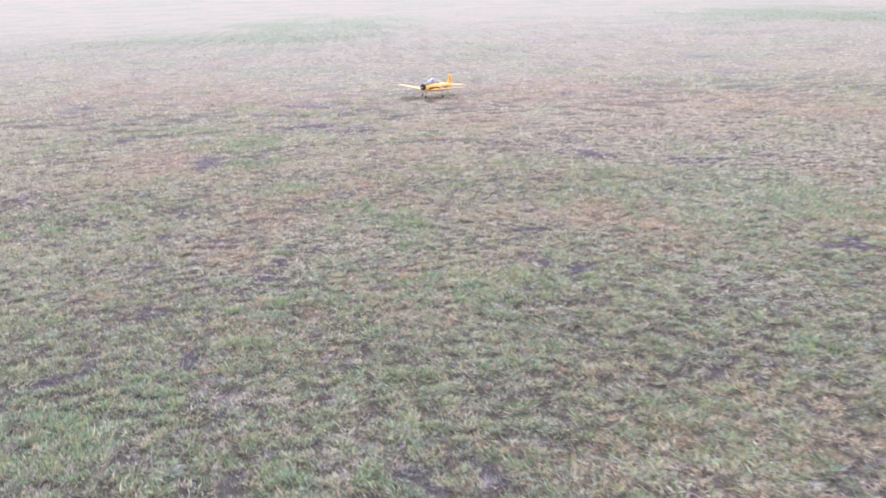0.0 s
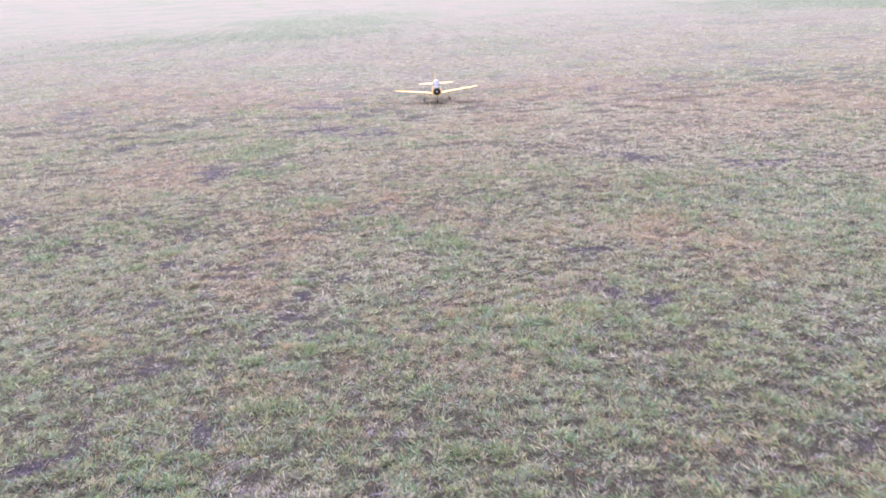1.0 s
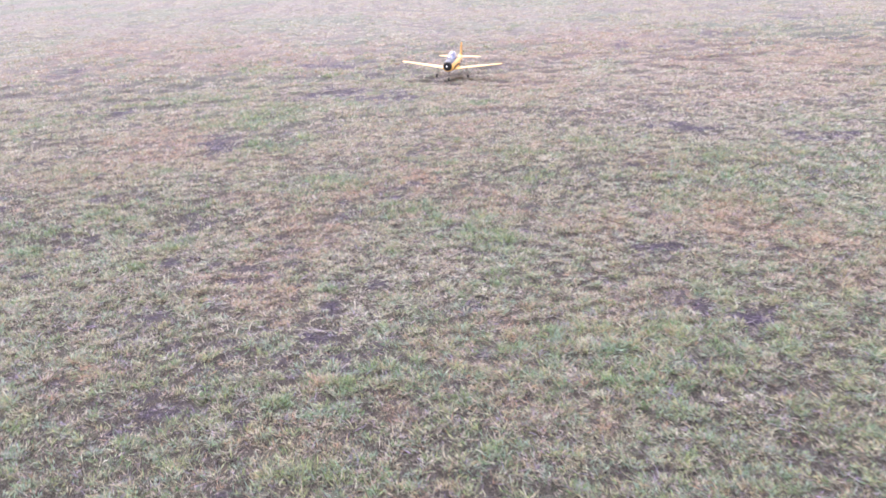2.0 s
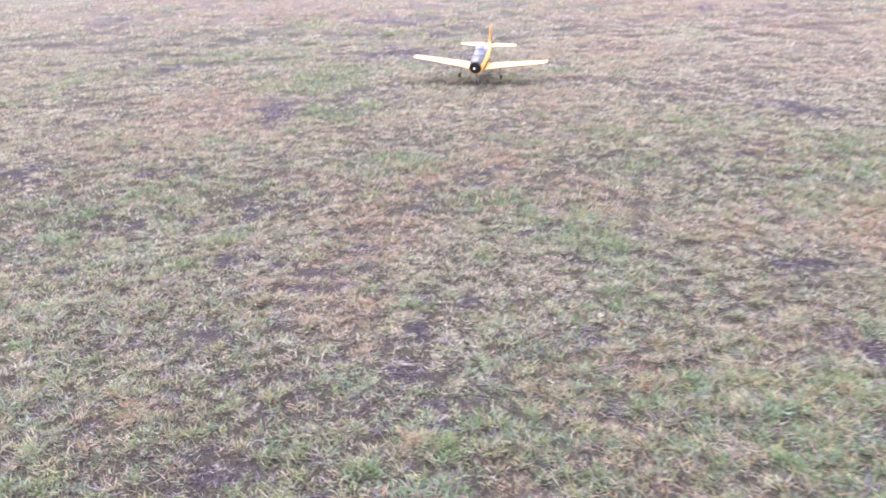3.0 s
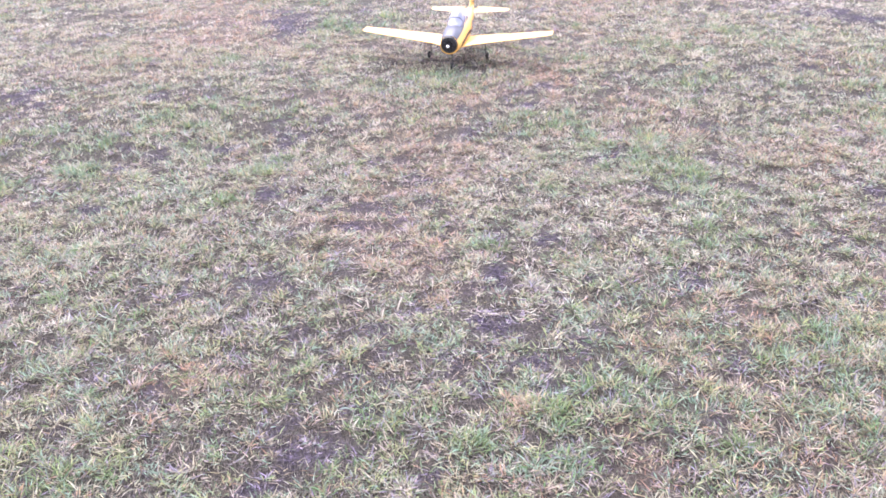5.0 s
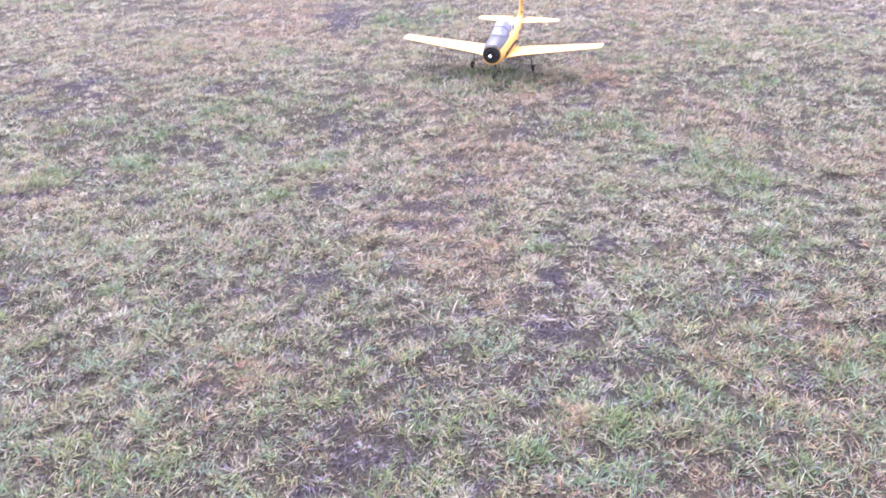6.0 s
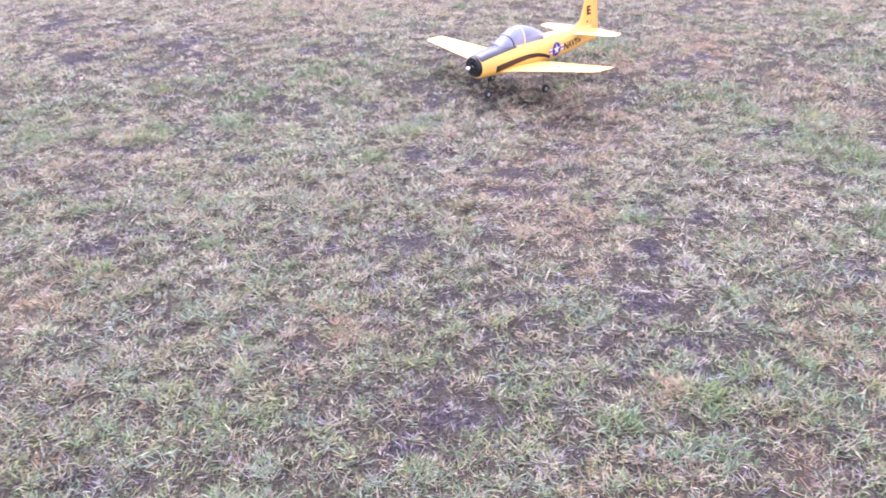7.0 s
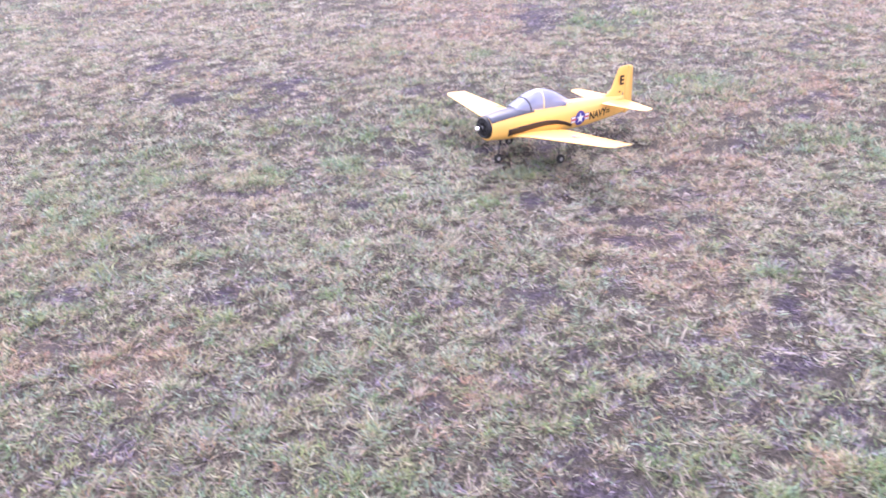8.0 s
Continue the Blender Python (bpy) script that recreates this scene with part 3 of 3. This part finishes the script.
def surface(stations, c0, c1, thick, at, n=12):
    """Aerofoil surface. stations: span, front edge, rear edge, thickness factor; c0..c1 of the chord; at(span, along, up) places it."""
    rings = []
    for s, le, te, k in stations:
        ch = te - le
        cs = [c0 + (c1 - c0) * (0.5 - 0.5 * math.cos(math.pi * i / n)) for i in range(n + 1)]
        top = [at(s, le + c * ch, 0.62 * (foil(c, thick) + 0.004) * ch * k * 1.0) for c in cs]
        bot = [at(s, le + c * ch, -0.38 * (foil(c, thick) + 0.004) * ch * k) for c in reversed(cs)]
        rings.append(top + bot)
    return loft(rings)


def wing_edges(x):
    le = np.interp(x, [0.03, 0.07, 0.11, 0.16, 0.49, 0.522, 0.537, 0.546], [-0.175, -0.155, -0.132, -0.124, -0.090, -0.085, -0.076, -0.060])
    te = np.interp(x, [0.03, 0.12, 0.50, 0.532, 0.543, 0.546], [0.110, 0.104, 0.040, 0.036, 0.034, 0.028])
    return float(le), float(te)


def stations(xs, edges, tip):
    return [(x, *edges(x), 1.0 if x < tip - 0.03 else max(0.25, math.sqrt(max(0.0, 1 - ((x - tip + 0.03) / 0.031) ** 2)))) for x in xs]


def build_airplane():
    plane = tagged(new("model_airplane"), "yellow foam model airplane with black nose, rolling on grass", "model airplane")
    ys = [-0.268, -0.264, -0.257, -0.25] + [-0.24 + 0.0205 * i for i in range(41)]
    seg = 36
    rings = [[skin(y, 2 * math.pi * j / seg) for j in range(seg)] for y in ys if y <= 0.558]
    part("fuselage", *loft(rings), YELLOW, plane, "bright yellow foam fuselage")
    # nose: black recessed cowl face with cooling spokes, motor shaft and spinner nut
    cz = 0.1695
    cowl = part("cowl_face", *turned([(-0.279, 0.012), (-0.281, 0.030), (-0.279, 0.042), (-0.274, 0.047), (-0.263, 0.048), (-0.250, 0.046)], "y", (0, 0, cz), 32), BLACK, plane, "black round cowl front")
    part("cowl_rim", *turned([(-0.280, 0.0365), (-0.283, 0.0385), (-0.2835, 0.041), (-0.281, 0.0435), (-0.276, 0.0450), (-0.276, 0.0365)], "y", (0, 0, cz), 32), BLACK, cowl)
    for i in range(9):
        a = 2 * math.pi * i / 9
        d = Vector((math.cos(a), 0, math.sin(a)))
        c = Vector((0, -0.282, cz))
        part("cylinder_rib", *rod(c + d * 0.013, c + d * 0.034, 0.0035, 6), BLACK, cowl)
    part("motor_shaft", *turned([(-0.278, 0.010), (-0.288, 0.010), (-0.290, 0.005), (-0.310, 0.005)], "y", (0, 0, cz), 16), STEEL, plane, "steel motor shaft")
    part("spinner_nut", *turned([(-0.293, 0.0100), (-0.309, 0.0100), (-0.316, 0.0082), (-0.3195, 0.0045), (-0.3205, 0.0005)], "y", (0, 0, cz), 16), ALLOY, plane, "shiny silver spinner nut")
    # anti-glare panel over the nose
    rings = []
    for i in range(25):
        y = -0.2675 + 0.2265 * i / 24
        half = 1.02 - 0.20 * i / 24
        rings.append([skin(y, -half + 2 * half * j / 14, 0.0015) for j in range(15)] + [skin(y, half - 2 * half * j / 14, -0.002) for j in range(15)])
    part("antiglare_panel", *loft(rings), DECK, plane, "blue-black anti-glare panel")
    # canopy
    can = np.array([(-0.128, 0.226, 0.004, 0.030), (-0.11, 0.222, 0.016, 0.036), (-0.085, 0.217, 0.034, 0.041), (-0.06, 0.213, 0.050, 0.044), (-0.03, 0.211, 0.062, 0.046),
                    (0.01, 0.208, 0.070, 0.047), (0.05, 0.206, 0.068, 0.046), (0.09, 0.204, 0.057, 0.044), (0.13, 0.203, 0.040, 0.039), (0.165, 0.203, 0.020, 0.032), (0.192, 0.203, 0.004, 0.022)])

    def hood(y, a, proud=0.0):
        b, h, w = (float(np.interp(np.clip(np.linspace(y - 0.012, y + 0.012, 5), -0.128, 0.192), can[:, 0], can[:, k]).mean()) for k in (1, 2, 3))
        s, c = math.sin(a), math.cos(a)
        return (math.copysign(abs(s) ** 0.9, s) * (w + 0.002 + proud), y, b + (1.09 * h + 0.003 + proud) * max(0, c) ** 0.80)
    rings = [[hood(-0.128 + 0.32 * i / 32, -math.pi / 2 + math.pi * j / 20) for j in range(21)] for i in range(33)]
    glass = part("canopy", *loft(rings, closed=False, caps=False), GLASS, plane, "smoky clear canopy")
    glass.visible_shadow = False

    def hoop(name, y, wdt, mat, rake, label, proud=0.0012):
        rr = []
        for j in range(21):
            a = -math.pi / 2 + math.pi * j / 20
            y0 = y + rake * max(0, math.cos(a))
            rr.append([hood(y0, a, proud), hood(y0 + wdt, a, proud), hood(y0 + wdt, a, -0.001), hood(y0, a, -0.001)])
        part(name, *loft(rr), mat, glass, label)
    hoop("windshield_frame", -0.060, 0.005, BLACK, -0.014, "dark windshield frame")
    hoop("canopy_frame", 0.008, 0.006, PALE_FRAME, 0.004, "cream canopy frame")
    rings = []
    for i in range(13):
        y = -0.085 + 0.235 * i / 12
        t, b, w = section(y)
        rings.append([(-0.040, y, t - 0.020), (-0.036, y, t - 0.002), (-0.030, y, t + 0.004), (-0.025, y, t + 0.0025), (0.025, y, t + 0.0025), (0.030, y, t + 0.004), (0.036, y, t - 0.002), (0.040, y, t - 0.020)])
    tub = part("cockpit_tub", *loft(rings), COCKPIT, plane, "grey cockpit interior", smooth=False)
    for y in (-0.02, 0.075):
        rr = [[(s * 0.016 * k, y + d + 0.010 * (z > 0.22), z) for s, d in ((-1, -0.004), (1, -0.004), (1, 0.006), (-1, 0.006))] for z, k in ((0.205, 1.0), (0.235, 1.0), (0.246, 0.75), (0.250, 0.4))]
        part("headrest", *loft(rr), COCKPIT, tub)
    rr = [[(-0.026, -0.078, 0.205), (0.026, -0.078, 0.205), (0.026, -0.055, 0.205), (-0.026, -0.055, 0.205)], [(-0.022, -0.078, 0.228), (0.022, -0.078, 0.228), (0.020, -0.062, 0.232), (-0.020, -0.062, 0.232)]]
    part("instrument_panel", *loft(rr), BLACK, tub)
    # sooty exhaust trail on the side
    mid = lambda y: float(np.interp(y, [-0.19, -0.12, -0.05, 0.02, 0.08, 0.13, 0.175], [0.143, 0.148, 0.151, 0.150, 0.142, 0.127, 0.106]))
    thick = lambda y: float(np.interp(y, [-0.19, -0.10, 0.05, 0.175], [0.0150, 0.0135, 0.0100, 0.0065]))
    for side in (1, -1):
        ribbon("exhaust_trail", EXHAUST, plane, lambda y: mid(y) - thick(y), lambda y: mid(y) + thick(y), -0.19, 0.175, 0.0015, label="sooty brown-black exhaust trail", side=side)
    # insignia and lettering
    oy, oz = 0.222, 0.131
    circ = lambda r, n=28: [(oy + r * math.cos(2 * math.pi * i / n), oz + r * math.sin(2 * math.pi * i / n)) for i in range(n)]
    box = lambda y0, z0, y1, z1: [(y0, z0), (y1, z0), (y1, z1), (y0, z1)]
    disc = decal("insignia_disc", circ(0.0325), BLUE, plane, 0.0016, "blue round insignia")
    for s in (-1, 1):
        y0, y1 = sorted((oy + s * 0.026, oy + s * 0.058))
        decal("insignia_bar_edge", box(y0, oz - 0.0145, y1, oz + 0.0145), BLUE, plane, 0.0010)
        y0, y1 = sorted((oy + s * 0.026, oy + s * 0.056))
        decal("insignia_bar", box(y0, oz - 0.0125, y1, oz + 0.0125), WHITE, plane, 0.0014)
        decal("insignia_stripe", box(y0, oz - 0.0042, y1, oz + 0.0042), RED, plane, 0.0018)
    star = [(oy + (0.0255 if i % 2 == 0 else 0.0103) * math.sin(math.pi * i / 5), oz + (0.0255 if i % 2 == 0 else 0.0103) * math.cos(math.pi * i / 5)) for i in range(10)]
    decal("insignia_star", star, WHITE, disc, 0.0022)
    lettering("navy_lettering", "NAVY", LETTER, plane, 0.046, lambda u, v: skin_at(0.284 + 0.95 * u, 0.111 + v, 0.0015), "black capital letters on the side")
    for z0, y0, y1 in ((0.128, 0.402, 0.424), (0.1185, 0.398, 0.428)):
        decal("small_print", box(y0, z0, y1, z0 + 0.0055), LETTER, plane, 0.0015)
    # wings with ailerons and flaps
    xs_all = [0.03, 0.05, 0.07, 0.09, 0.11, 0.14, 0.20, 0.27, 0.34, 0.41, 0.47, 0.50, 0.52, 0.530, 0.536, 0.541, 0.5445, 0.546]
    for s in (1, -1):
        at = lambda x, y, h, s=s: (s * x, y, 0.112 + 0.122 * (x - 0.05) + h - 0.075 * (y + 0.03))
        wing = part("wing", *surface(stations(xs_all, wing_edges, 0.546), 0.0, 0.77, 0.13, at), YELLOW, plane, "yellow foam wing")
        for nm, a, b in (("flap", 0.075, 0.295), ("aileron", 0.299, 0.505)):
            xs = list(np.linspace(a, b, 9))
            part(nm, *surface(stations(xs, wing_edges, 0.546), 0.778, 1.0, 0.13, at, 6), YELLOW_FADED, wing)
        xs = [0.03, 0.045, 0.06, 0.073]
        part("wing_root", *surface(stations(xs, wing_edges, 0.546), 0.765, 1.0, 0.13, at, 6), YELLOW, wing)
        xs = [0.507, 0.52, 0.530, 0.536, 0.541, 0.5445, 0.546]
        part("wing_tip", *surface(stations(xs, wing_edges, 0.546), 0.765, 1.0, 0.13, at, 6), YELLOW, wing)
        # tailplane and elevator
        tail_edges = lambda x: (float(np.interp(x, [0.0, 0.21, 0.228, 0.24], [0.362, 0.416, 0.423, 0.440])), float(np.interp(x, [0.0, 0.22, 0.234, 0.24], [0.516, 0.486, 0.481, 0.468])))
        tat = lambda x, y, h, s=s: (s * x, y, 0.165 + h)
        xs = [0.0, 0.04, 0.10, 0.16, 0.21, 0.222, 0.230, 0.236, 0.240]
        tp = part("tailplane", *surface(stations(xs, tail_edges, 0.240), 0.0, 0.60, 0.09, tat), YELLOW, plane, "yellow foam tailplane")
        part("elevator", *surface(stations(xs[1:], tail_edges, 0.240), 0.612, 1.0, 0.09, tat, 6), YELLOW_FADED, tp)
    # marking on the wing
    top = lambda x, y: (x, y, 0.112 + 0.122 * (x - 0.05) + 0.62 * (foil((y - wing_edges(x)[0]) / (wing_edges(x)[1] - wing_edges(x)[0]), 0.13) + 0.004) * (wing_edges(x)[1] - wing_edges(x)[0]) + 0.0022 - 0.075 * (y + 0.03))
    disc_rings = [[top(0.285 + r * math.cos(2 * math.pi * i / 16), -0.030 + r * math.sin(2 * math.pi * i / 16)) for i in range(16)] for r in (0.0145, 0.010, 0.005, 0.0004)]
    part("wing_marking", *loft(disc_rings), BLUE, plane, "small faded blue wing marking")
    bar_rings = [[top(x, y) for x in (0.303, 0.316, 0.329)] for y in (-0.033, -0.030, -0.027)]
    part("wing_marking_bar", *loft(bar_rings, closed=False, caps=False), RED, plane, "small faded red bar on the wing")
    # fin and rudder
    fin_le = lambda z: float(np.interp(z, [0.170, 0.186, 0.197, 0.212, 0.292, 0.303, 0.308], [0.375, 0.405, 0.436, 0.458, 0.494, 0.503, 0.520]))
    fin_te = lambda z: float(np.interp(z, [0.088, 0.10, 0.292, 0.303, 0.308], [0.566, 0.594, 0.592, 0.586, 0.566]))
    fat = lambda z, y, h: (h if h > 0 else h * 0.62 / 0.38, y, z)

    def upright(zs, front, rear, c0, c1, n):
        st = [(z, front(z), rear(z), 1.0 if z < 0.285 else max(0.3, math.sqrt(max(0.0, 1 - ((z - 0.285) / 0.024) ** 2)))) for z in zs]
        return surface(st, c0, c1, 0.085, fat, n)
    zs = [0.165, 0.175, 0.186, 0.197, 0.212, 0.24, 0.27, 0.285, 0.293, 0.299, 0.304, 0.308]
    fin = part("fin", *upright(zs, fin_le, lambda z: fin_te(z), 0.0, 0.66, 10), YELLOW, plane, "yellow foam fin")
    rud = [0.088, 0.095, 0.105, 0.14, 0.18, 0.22, 0.26, 0.285, 0.293, 0.299, 0.304, 0.308]
    rings = []
    for z in rud:
        f0 = fin_le(max(z, 0.20)) + 0.668 * (fin_te(max(z, 0.20)) - fin_le(max(z, 0.20)))
        f0 = max(f0, 0.535) if z < 0.2 else f0
        f1 = fin_te(z)
        k = 1.0 if z < 0.285 else max(0.3, math.sqrt(max(0.0, 1 - ((z - 0.285) / 0.024) ** 2)))
        rings.append([(0.0048 * k, f0, z), (0.0030 * k, (f0 + f1) / 2, z), (0.0008, f1, z), (-0.0008, f1, z), (-0.0030 * k, (f0 + f1) / 2, z), (-0.0048 * k, f0, z)])
    part("rudder", *loft(rings), YELLOW_FADED, plane)
    lettering("tail_letter", "E", LETTER, fin, 0.058, lambda u, v: (0.0082, 0.502 + u, 0.226 + v), "black capital letter on the fin")
    part("control_horn", *rod((0.004, 0.505, 0.190), (0.013, 0.503, 0.197), 0.003, 6), BLACK, fin)
    # landing gear
    tyre = turned([(-0.006, 0.011), (-0.0068, 0.015), (-0.0055, 0.0185), (-0.002, 0.0202), (0.002, 0.0202), (0.0055, 0.0185), (0.0068, 0.015), (0.006, 0.011)], "x", (0, 0, 0), 24)
    wheels = []
    for name, x, y, zt in (("main_gear", 0.172, 0.0, 0.125), ("main_gear", -0.172, 0.0, 0.125), ("nose_gear", 0.0, -0.200, 0.110)):
        o = 0.0 if x == 0 else math.copysign(0.012, x)
        leg = part(name, *rod((x - o, y, 0.020), (x - o, y + (0.004 if x else 0.012), zt), 0.0026, 8), STEEL, plane, "thin steel landing gear leg")
        part("axle", *rod((x - o - 0.002, y, 0.020), (x + 0.008, y, 0.020), 0.0018, 8), STEEL, leg)
        part("coil", *turned([(zt - 0.032, 0.003), (zt - 0.030, 0.0052), (zt - 0.014, 0.0052), (zt - 0.012, 0.003)], "z", (x - o, y + (0.003 if x else 0.011), 0), 10), BLACK, leg)
        if x == 0:
            part("fork", *rod((-0.010, y, 0.020), (0.0, y, 0.044), 0.002, 8), STEEL, leg)
        wheel = part("wheel", *tyre, RUBBER, plane, "black rubber wheel with pale hub")
        wheel.matrix_basis = pose(x, y, 0.0202)
        part("hub", *turned([(-0.0062, 0.002), (-0.0072, 0.0050), (-0.005, 0.0112), (0.005, 0.0112), (0.0072, 0.0050), (0.0062, 0.002)], "x", (0, 0, 0), 16), HUB, wheel, "pale plastic hub")
        wheels.append((wheel, x, y))
    return plane, wheels


airplane, gear_wheels = build_airplane()

# ---- small things in the sward ----
LEAF = varied("bright_green_leaf", (0.17, 0.235, 0.095), 0.5, scale=80, amount=0.35)
DRY = varied("bleached_dry_leaf", (0.52, 0.46, 0.37), 0.6, scale=80, amount=0.2)
STALK = varied("dark_dry_stalk", (0.06, 0.05, 0.04), 0.7, scale=80, amount=0.3)
PALE_STONE = varied("pale_stone", (0.20, 0.185, 0.19), 0.7, scale=200, amount=0.2)


def strip(base, heading, length, width, rise, droop, thick=0.0006, steps=5):
    """A tapering, bent leaf with a keel, as verts and faces."""
    rings, p, a = [], Vector(base), rise
    d, side = Vector((math.cos(heading), math.sin(heading), 0)), Vector((-math.sin(heading), math.cos(heading), 0))
    for i in range(steps + 1):
        t = i / steps
        w = width * (0.7 + 1.2 * t * (1 - t)) * (1 - t ** 3) / 2 + 0.0002
        n = Vector((-math.sin(a) * d.x, -math.sin(a) * d.y, math.cos(a)))
        rings.append([tuple(p + side * w), tuple(p + n * thick), tuple(p - side * w), tuple(p - n * (thick + 0.2 * w))])
        p = p + (d * math.cos(a) + Vector((0, 0, math.sin(a)))) * (length / steps)
        a -= droop / steps
    return loft(rings)


def joined(pieces):
    verts, faces = [], []
    for v, f in pieces:
        faces += [tuple(k + len(verts) for k in q) for q in f]
        verts += v
    return verts, faces


def ground_z(x, y):
    return float(relief(np.array([x]), np.array([y]))[0])


def build_tuft(x, y, r, seed):
    rng = random.Random(seed)
    pieces = []
    for _ in range(38):
        a, q = rng.uniform(0, 6.283), r * 0.8 * math.sqrt(rng.random())
        pieces.append(strip((q * math.cos(a), q * math.sin(a), -0.003), a + rng.gauss(0, 0.7), rng.uniform(0.022, 0.046), rng.uniform(0.0024, 0.0038),
                            rng.uniform(0.6, 1.4), rng.uniform(0.3, 1.3), steps=4))
    ob = new("grass_tuft", mesh_of("grass_tuft", *joined(pieces), LEAF))
    ob.matrix_basis = pose(x, y, ground_z(x, y))
    tagged(ob, "bright green grass tuft in the dry sward", "grass tuft", group="green tufts in the field")


def build_dry_leaf(x, y, heading, length, rise):
    ob = new("dry_leaf", mesh_of("dry_leaf", *strip((0, 0, 0), radians(heading), length, length * 0.13, rise, 0.9, steps=7), DRY))
    ob.matrix_basis = pose(x, y, ground_z(x, y) + 0.004)
    tagged(ob, "bleached curled dry leaf among short grass", "leaf", group="dry leaves in the field")


def build_pebble(x, y, r, seed):
    rng = random.Random(seed)
    bm = bmesh.new()
    bmesh.ops.create_icosphere(bm, subdivisions=2, radius=r)
    for v in bm.verts:
        v.co *= 1 + 0.25 * noise.noise(v.co * (1.2 / r) + Vector((seed, 0, 0)))
        v.co.z *= 0.6
    me = bpy.data.meshes.new("pebble")
    bm.to_mesh(me)
    bm.free()
    me.materials.append(PALE_STONE)
    me.shade_smooth()
    ob = new("pebble", me)
    ob.matrix_basis = pose(x, y, ground_z(x, y) + r * 0.35, 0, 0, rng.uniform(0, 360))
    tagged(ob, "small pale pebble on bare soil", "pebble", group="pebbles on the soil")


def build_weed(x, y):
    weed = tagged(new("weed_stalk"), "small dark dry weed stalk standing in grass", "weed")
    weed.matrix_basis = pose(x, y, ground_z(x, y))
    part("stem", *joined([rod((0, 0, -0.005), (0.004, 0.0, 0.040), 0.0025, 6), rod((0.004, 0, 0.040), (0.012, 0.003, 0.075), 0.0018, 6)]), STALK, weed)
    for i, (z, h) in enumerate(((0.030, 20), (0.050, 190), (0.062, 300), (0.072, 60))):
        part("leaf", *strip((0.004 + 0.1 * (z - 0.03), 0, z), radians(h), 0.026, 0.010, 0.7, 1.2), STALK, weed)


for k, (x, y, r) in enumerate(((1.20, 2.46, 0.04), (0.50, 2.67, 0.045), (0.23, 2.16, 0.05), (-0.81, 2.70, 0.05), (0.66, 1.00, 0.04), (0.01, 1.10, 0.05),
                               (-0.25, 1.19, 0.055), (0.98, 2.19, 0.06), (1.50, 1.38, 0.06), (-1.03, 1.10, 0.055), (1.10, 2.70, 0.05), (-1.45, 3.12, 0.05))):
    build_tuft(x, y, r, 300 + k)
for x, y, h, l, rise in ((-0.20, 1.72, 70, 0.045, 1.1), (-0.15, 1.77, 55, 0.050, 1.2), (-1.24, 1.72, 160, 0.055, 0.6), (-1.33, 3.98, 30, 0.060, 0.7),
                            (-0.24, 1.80, 100, 0.040, 1.2), (0.07, 2.22, 200, 0.040, 0.8), (0.85, 1.52, 290, 0.035, 0.9)):
    build_dry_leaf(x, y, h, l, rise)
for k, (x, y, r) in enumerate(((-0.42, 1.17, 0.005), (-0.39, 1.15, 0.005), (-0.36, 1.19, 0.004), (0.72, 2.44, 0.008))):
    build_pebble(x, y, r, k)
build_weed(1.64, 9.13)


def motions():
    # seconds, x, y, z, pitch, roll, heading
    rows = [
        (0, 1.981, 10.246, 0.008, -1.7, 0.6, -35.6),
        (0.5, 1.839, 10.042, 0.011, 1.3, -0.5, -16.2),
        (1, 1.735, 9.7, 0.014, 3.1, -1.0, -4.8),
        (1.2, 1.703, 9.392, 0.008, -2.1, 3.4, -3.9),
        (2.3, 1.343, 7.691, 0.012, 1.9, 1.7, -21.0),
        (2.5, 1.195, 7.309, 0.008, -1.3, 0.9, -19.5),
        (3, 0.877, 6.418, 0.011, 5.1, 1.6, -14.6),
        (3.5, 0.628, 5.601, 0.006, 0.3, 2.3, -18.5),
        (4, 0.431, 5.036, 0.007, 3.8, 4.7, -11.3),
        (4.5, 0.357, 4.649, 0.005, 2.7, 1.6, -13.0),
        (4.7, 0.345, 4.576, 0.005, 2.7, 0.8, -15.5),
        (5.8, 0.321, 4.482, 0.001, 1.2, -1.2, -16.5),
        (6, 0.252, 4.294, 0.0, 1.1, -0.3, -17.6),
        (6.5, 0.052, 3.807, 0.003, -3.0, -6.3, -25.0),
        (7, -0.205, 3.499, 0.011, 1.2, -4.4, -44.2),
        (7.5, -0.465, 3.311, 0.008, -3.5, -3.3, -55.6),
        (8, -0.638, 3.206, 0.01, -3.8, -2.2, -47.2),
    ]
    walk(airplane, [(t, pose(x, y, z, p, r, h)) for t, x, y, z, p, r, h in rows])
    # wheels roll with the ground covered
    ts = [i / FPS for i in range(8 * FPS + 1)]
    px = np.interp(ts, [r[0] for r in rows], [r[1] for r in rows])
    py = np.interp(ts, [r[0] for r in rows], [r[2] for r in rows])
    turn = np.minimum(np.degrees(np.hypot(np.diff(px), np.diff(py)) / 0.0202), 80)
    angle = np.concatenate([[0], np.cumsum(turn)])
    for wheel, x, y in gear_wheels:
        walk(wheel, [(t, pose(x, y, 0.0202, a)) for t, a in zip(ts, angle)])


motions()
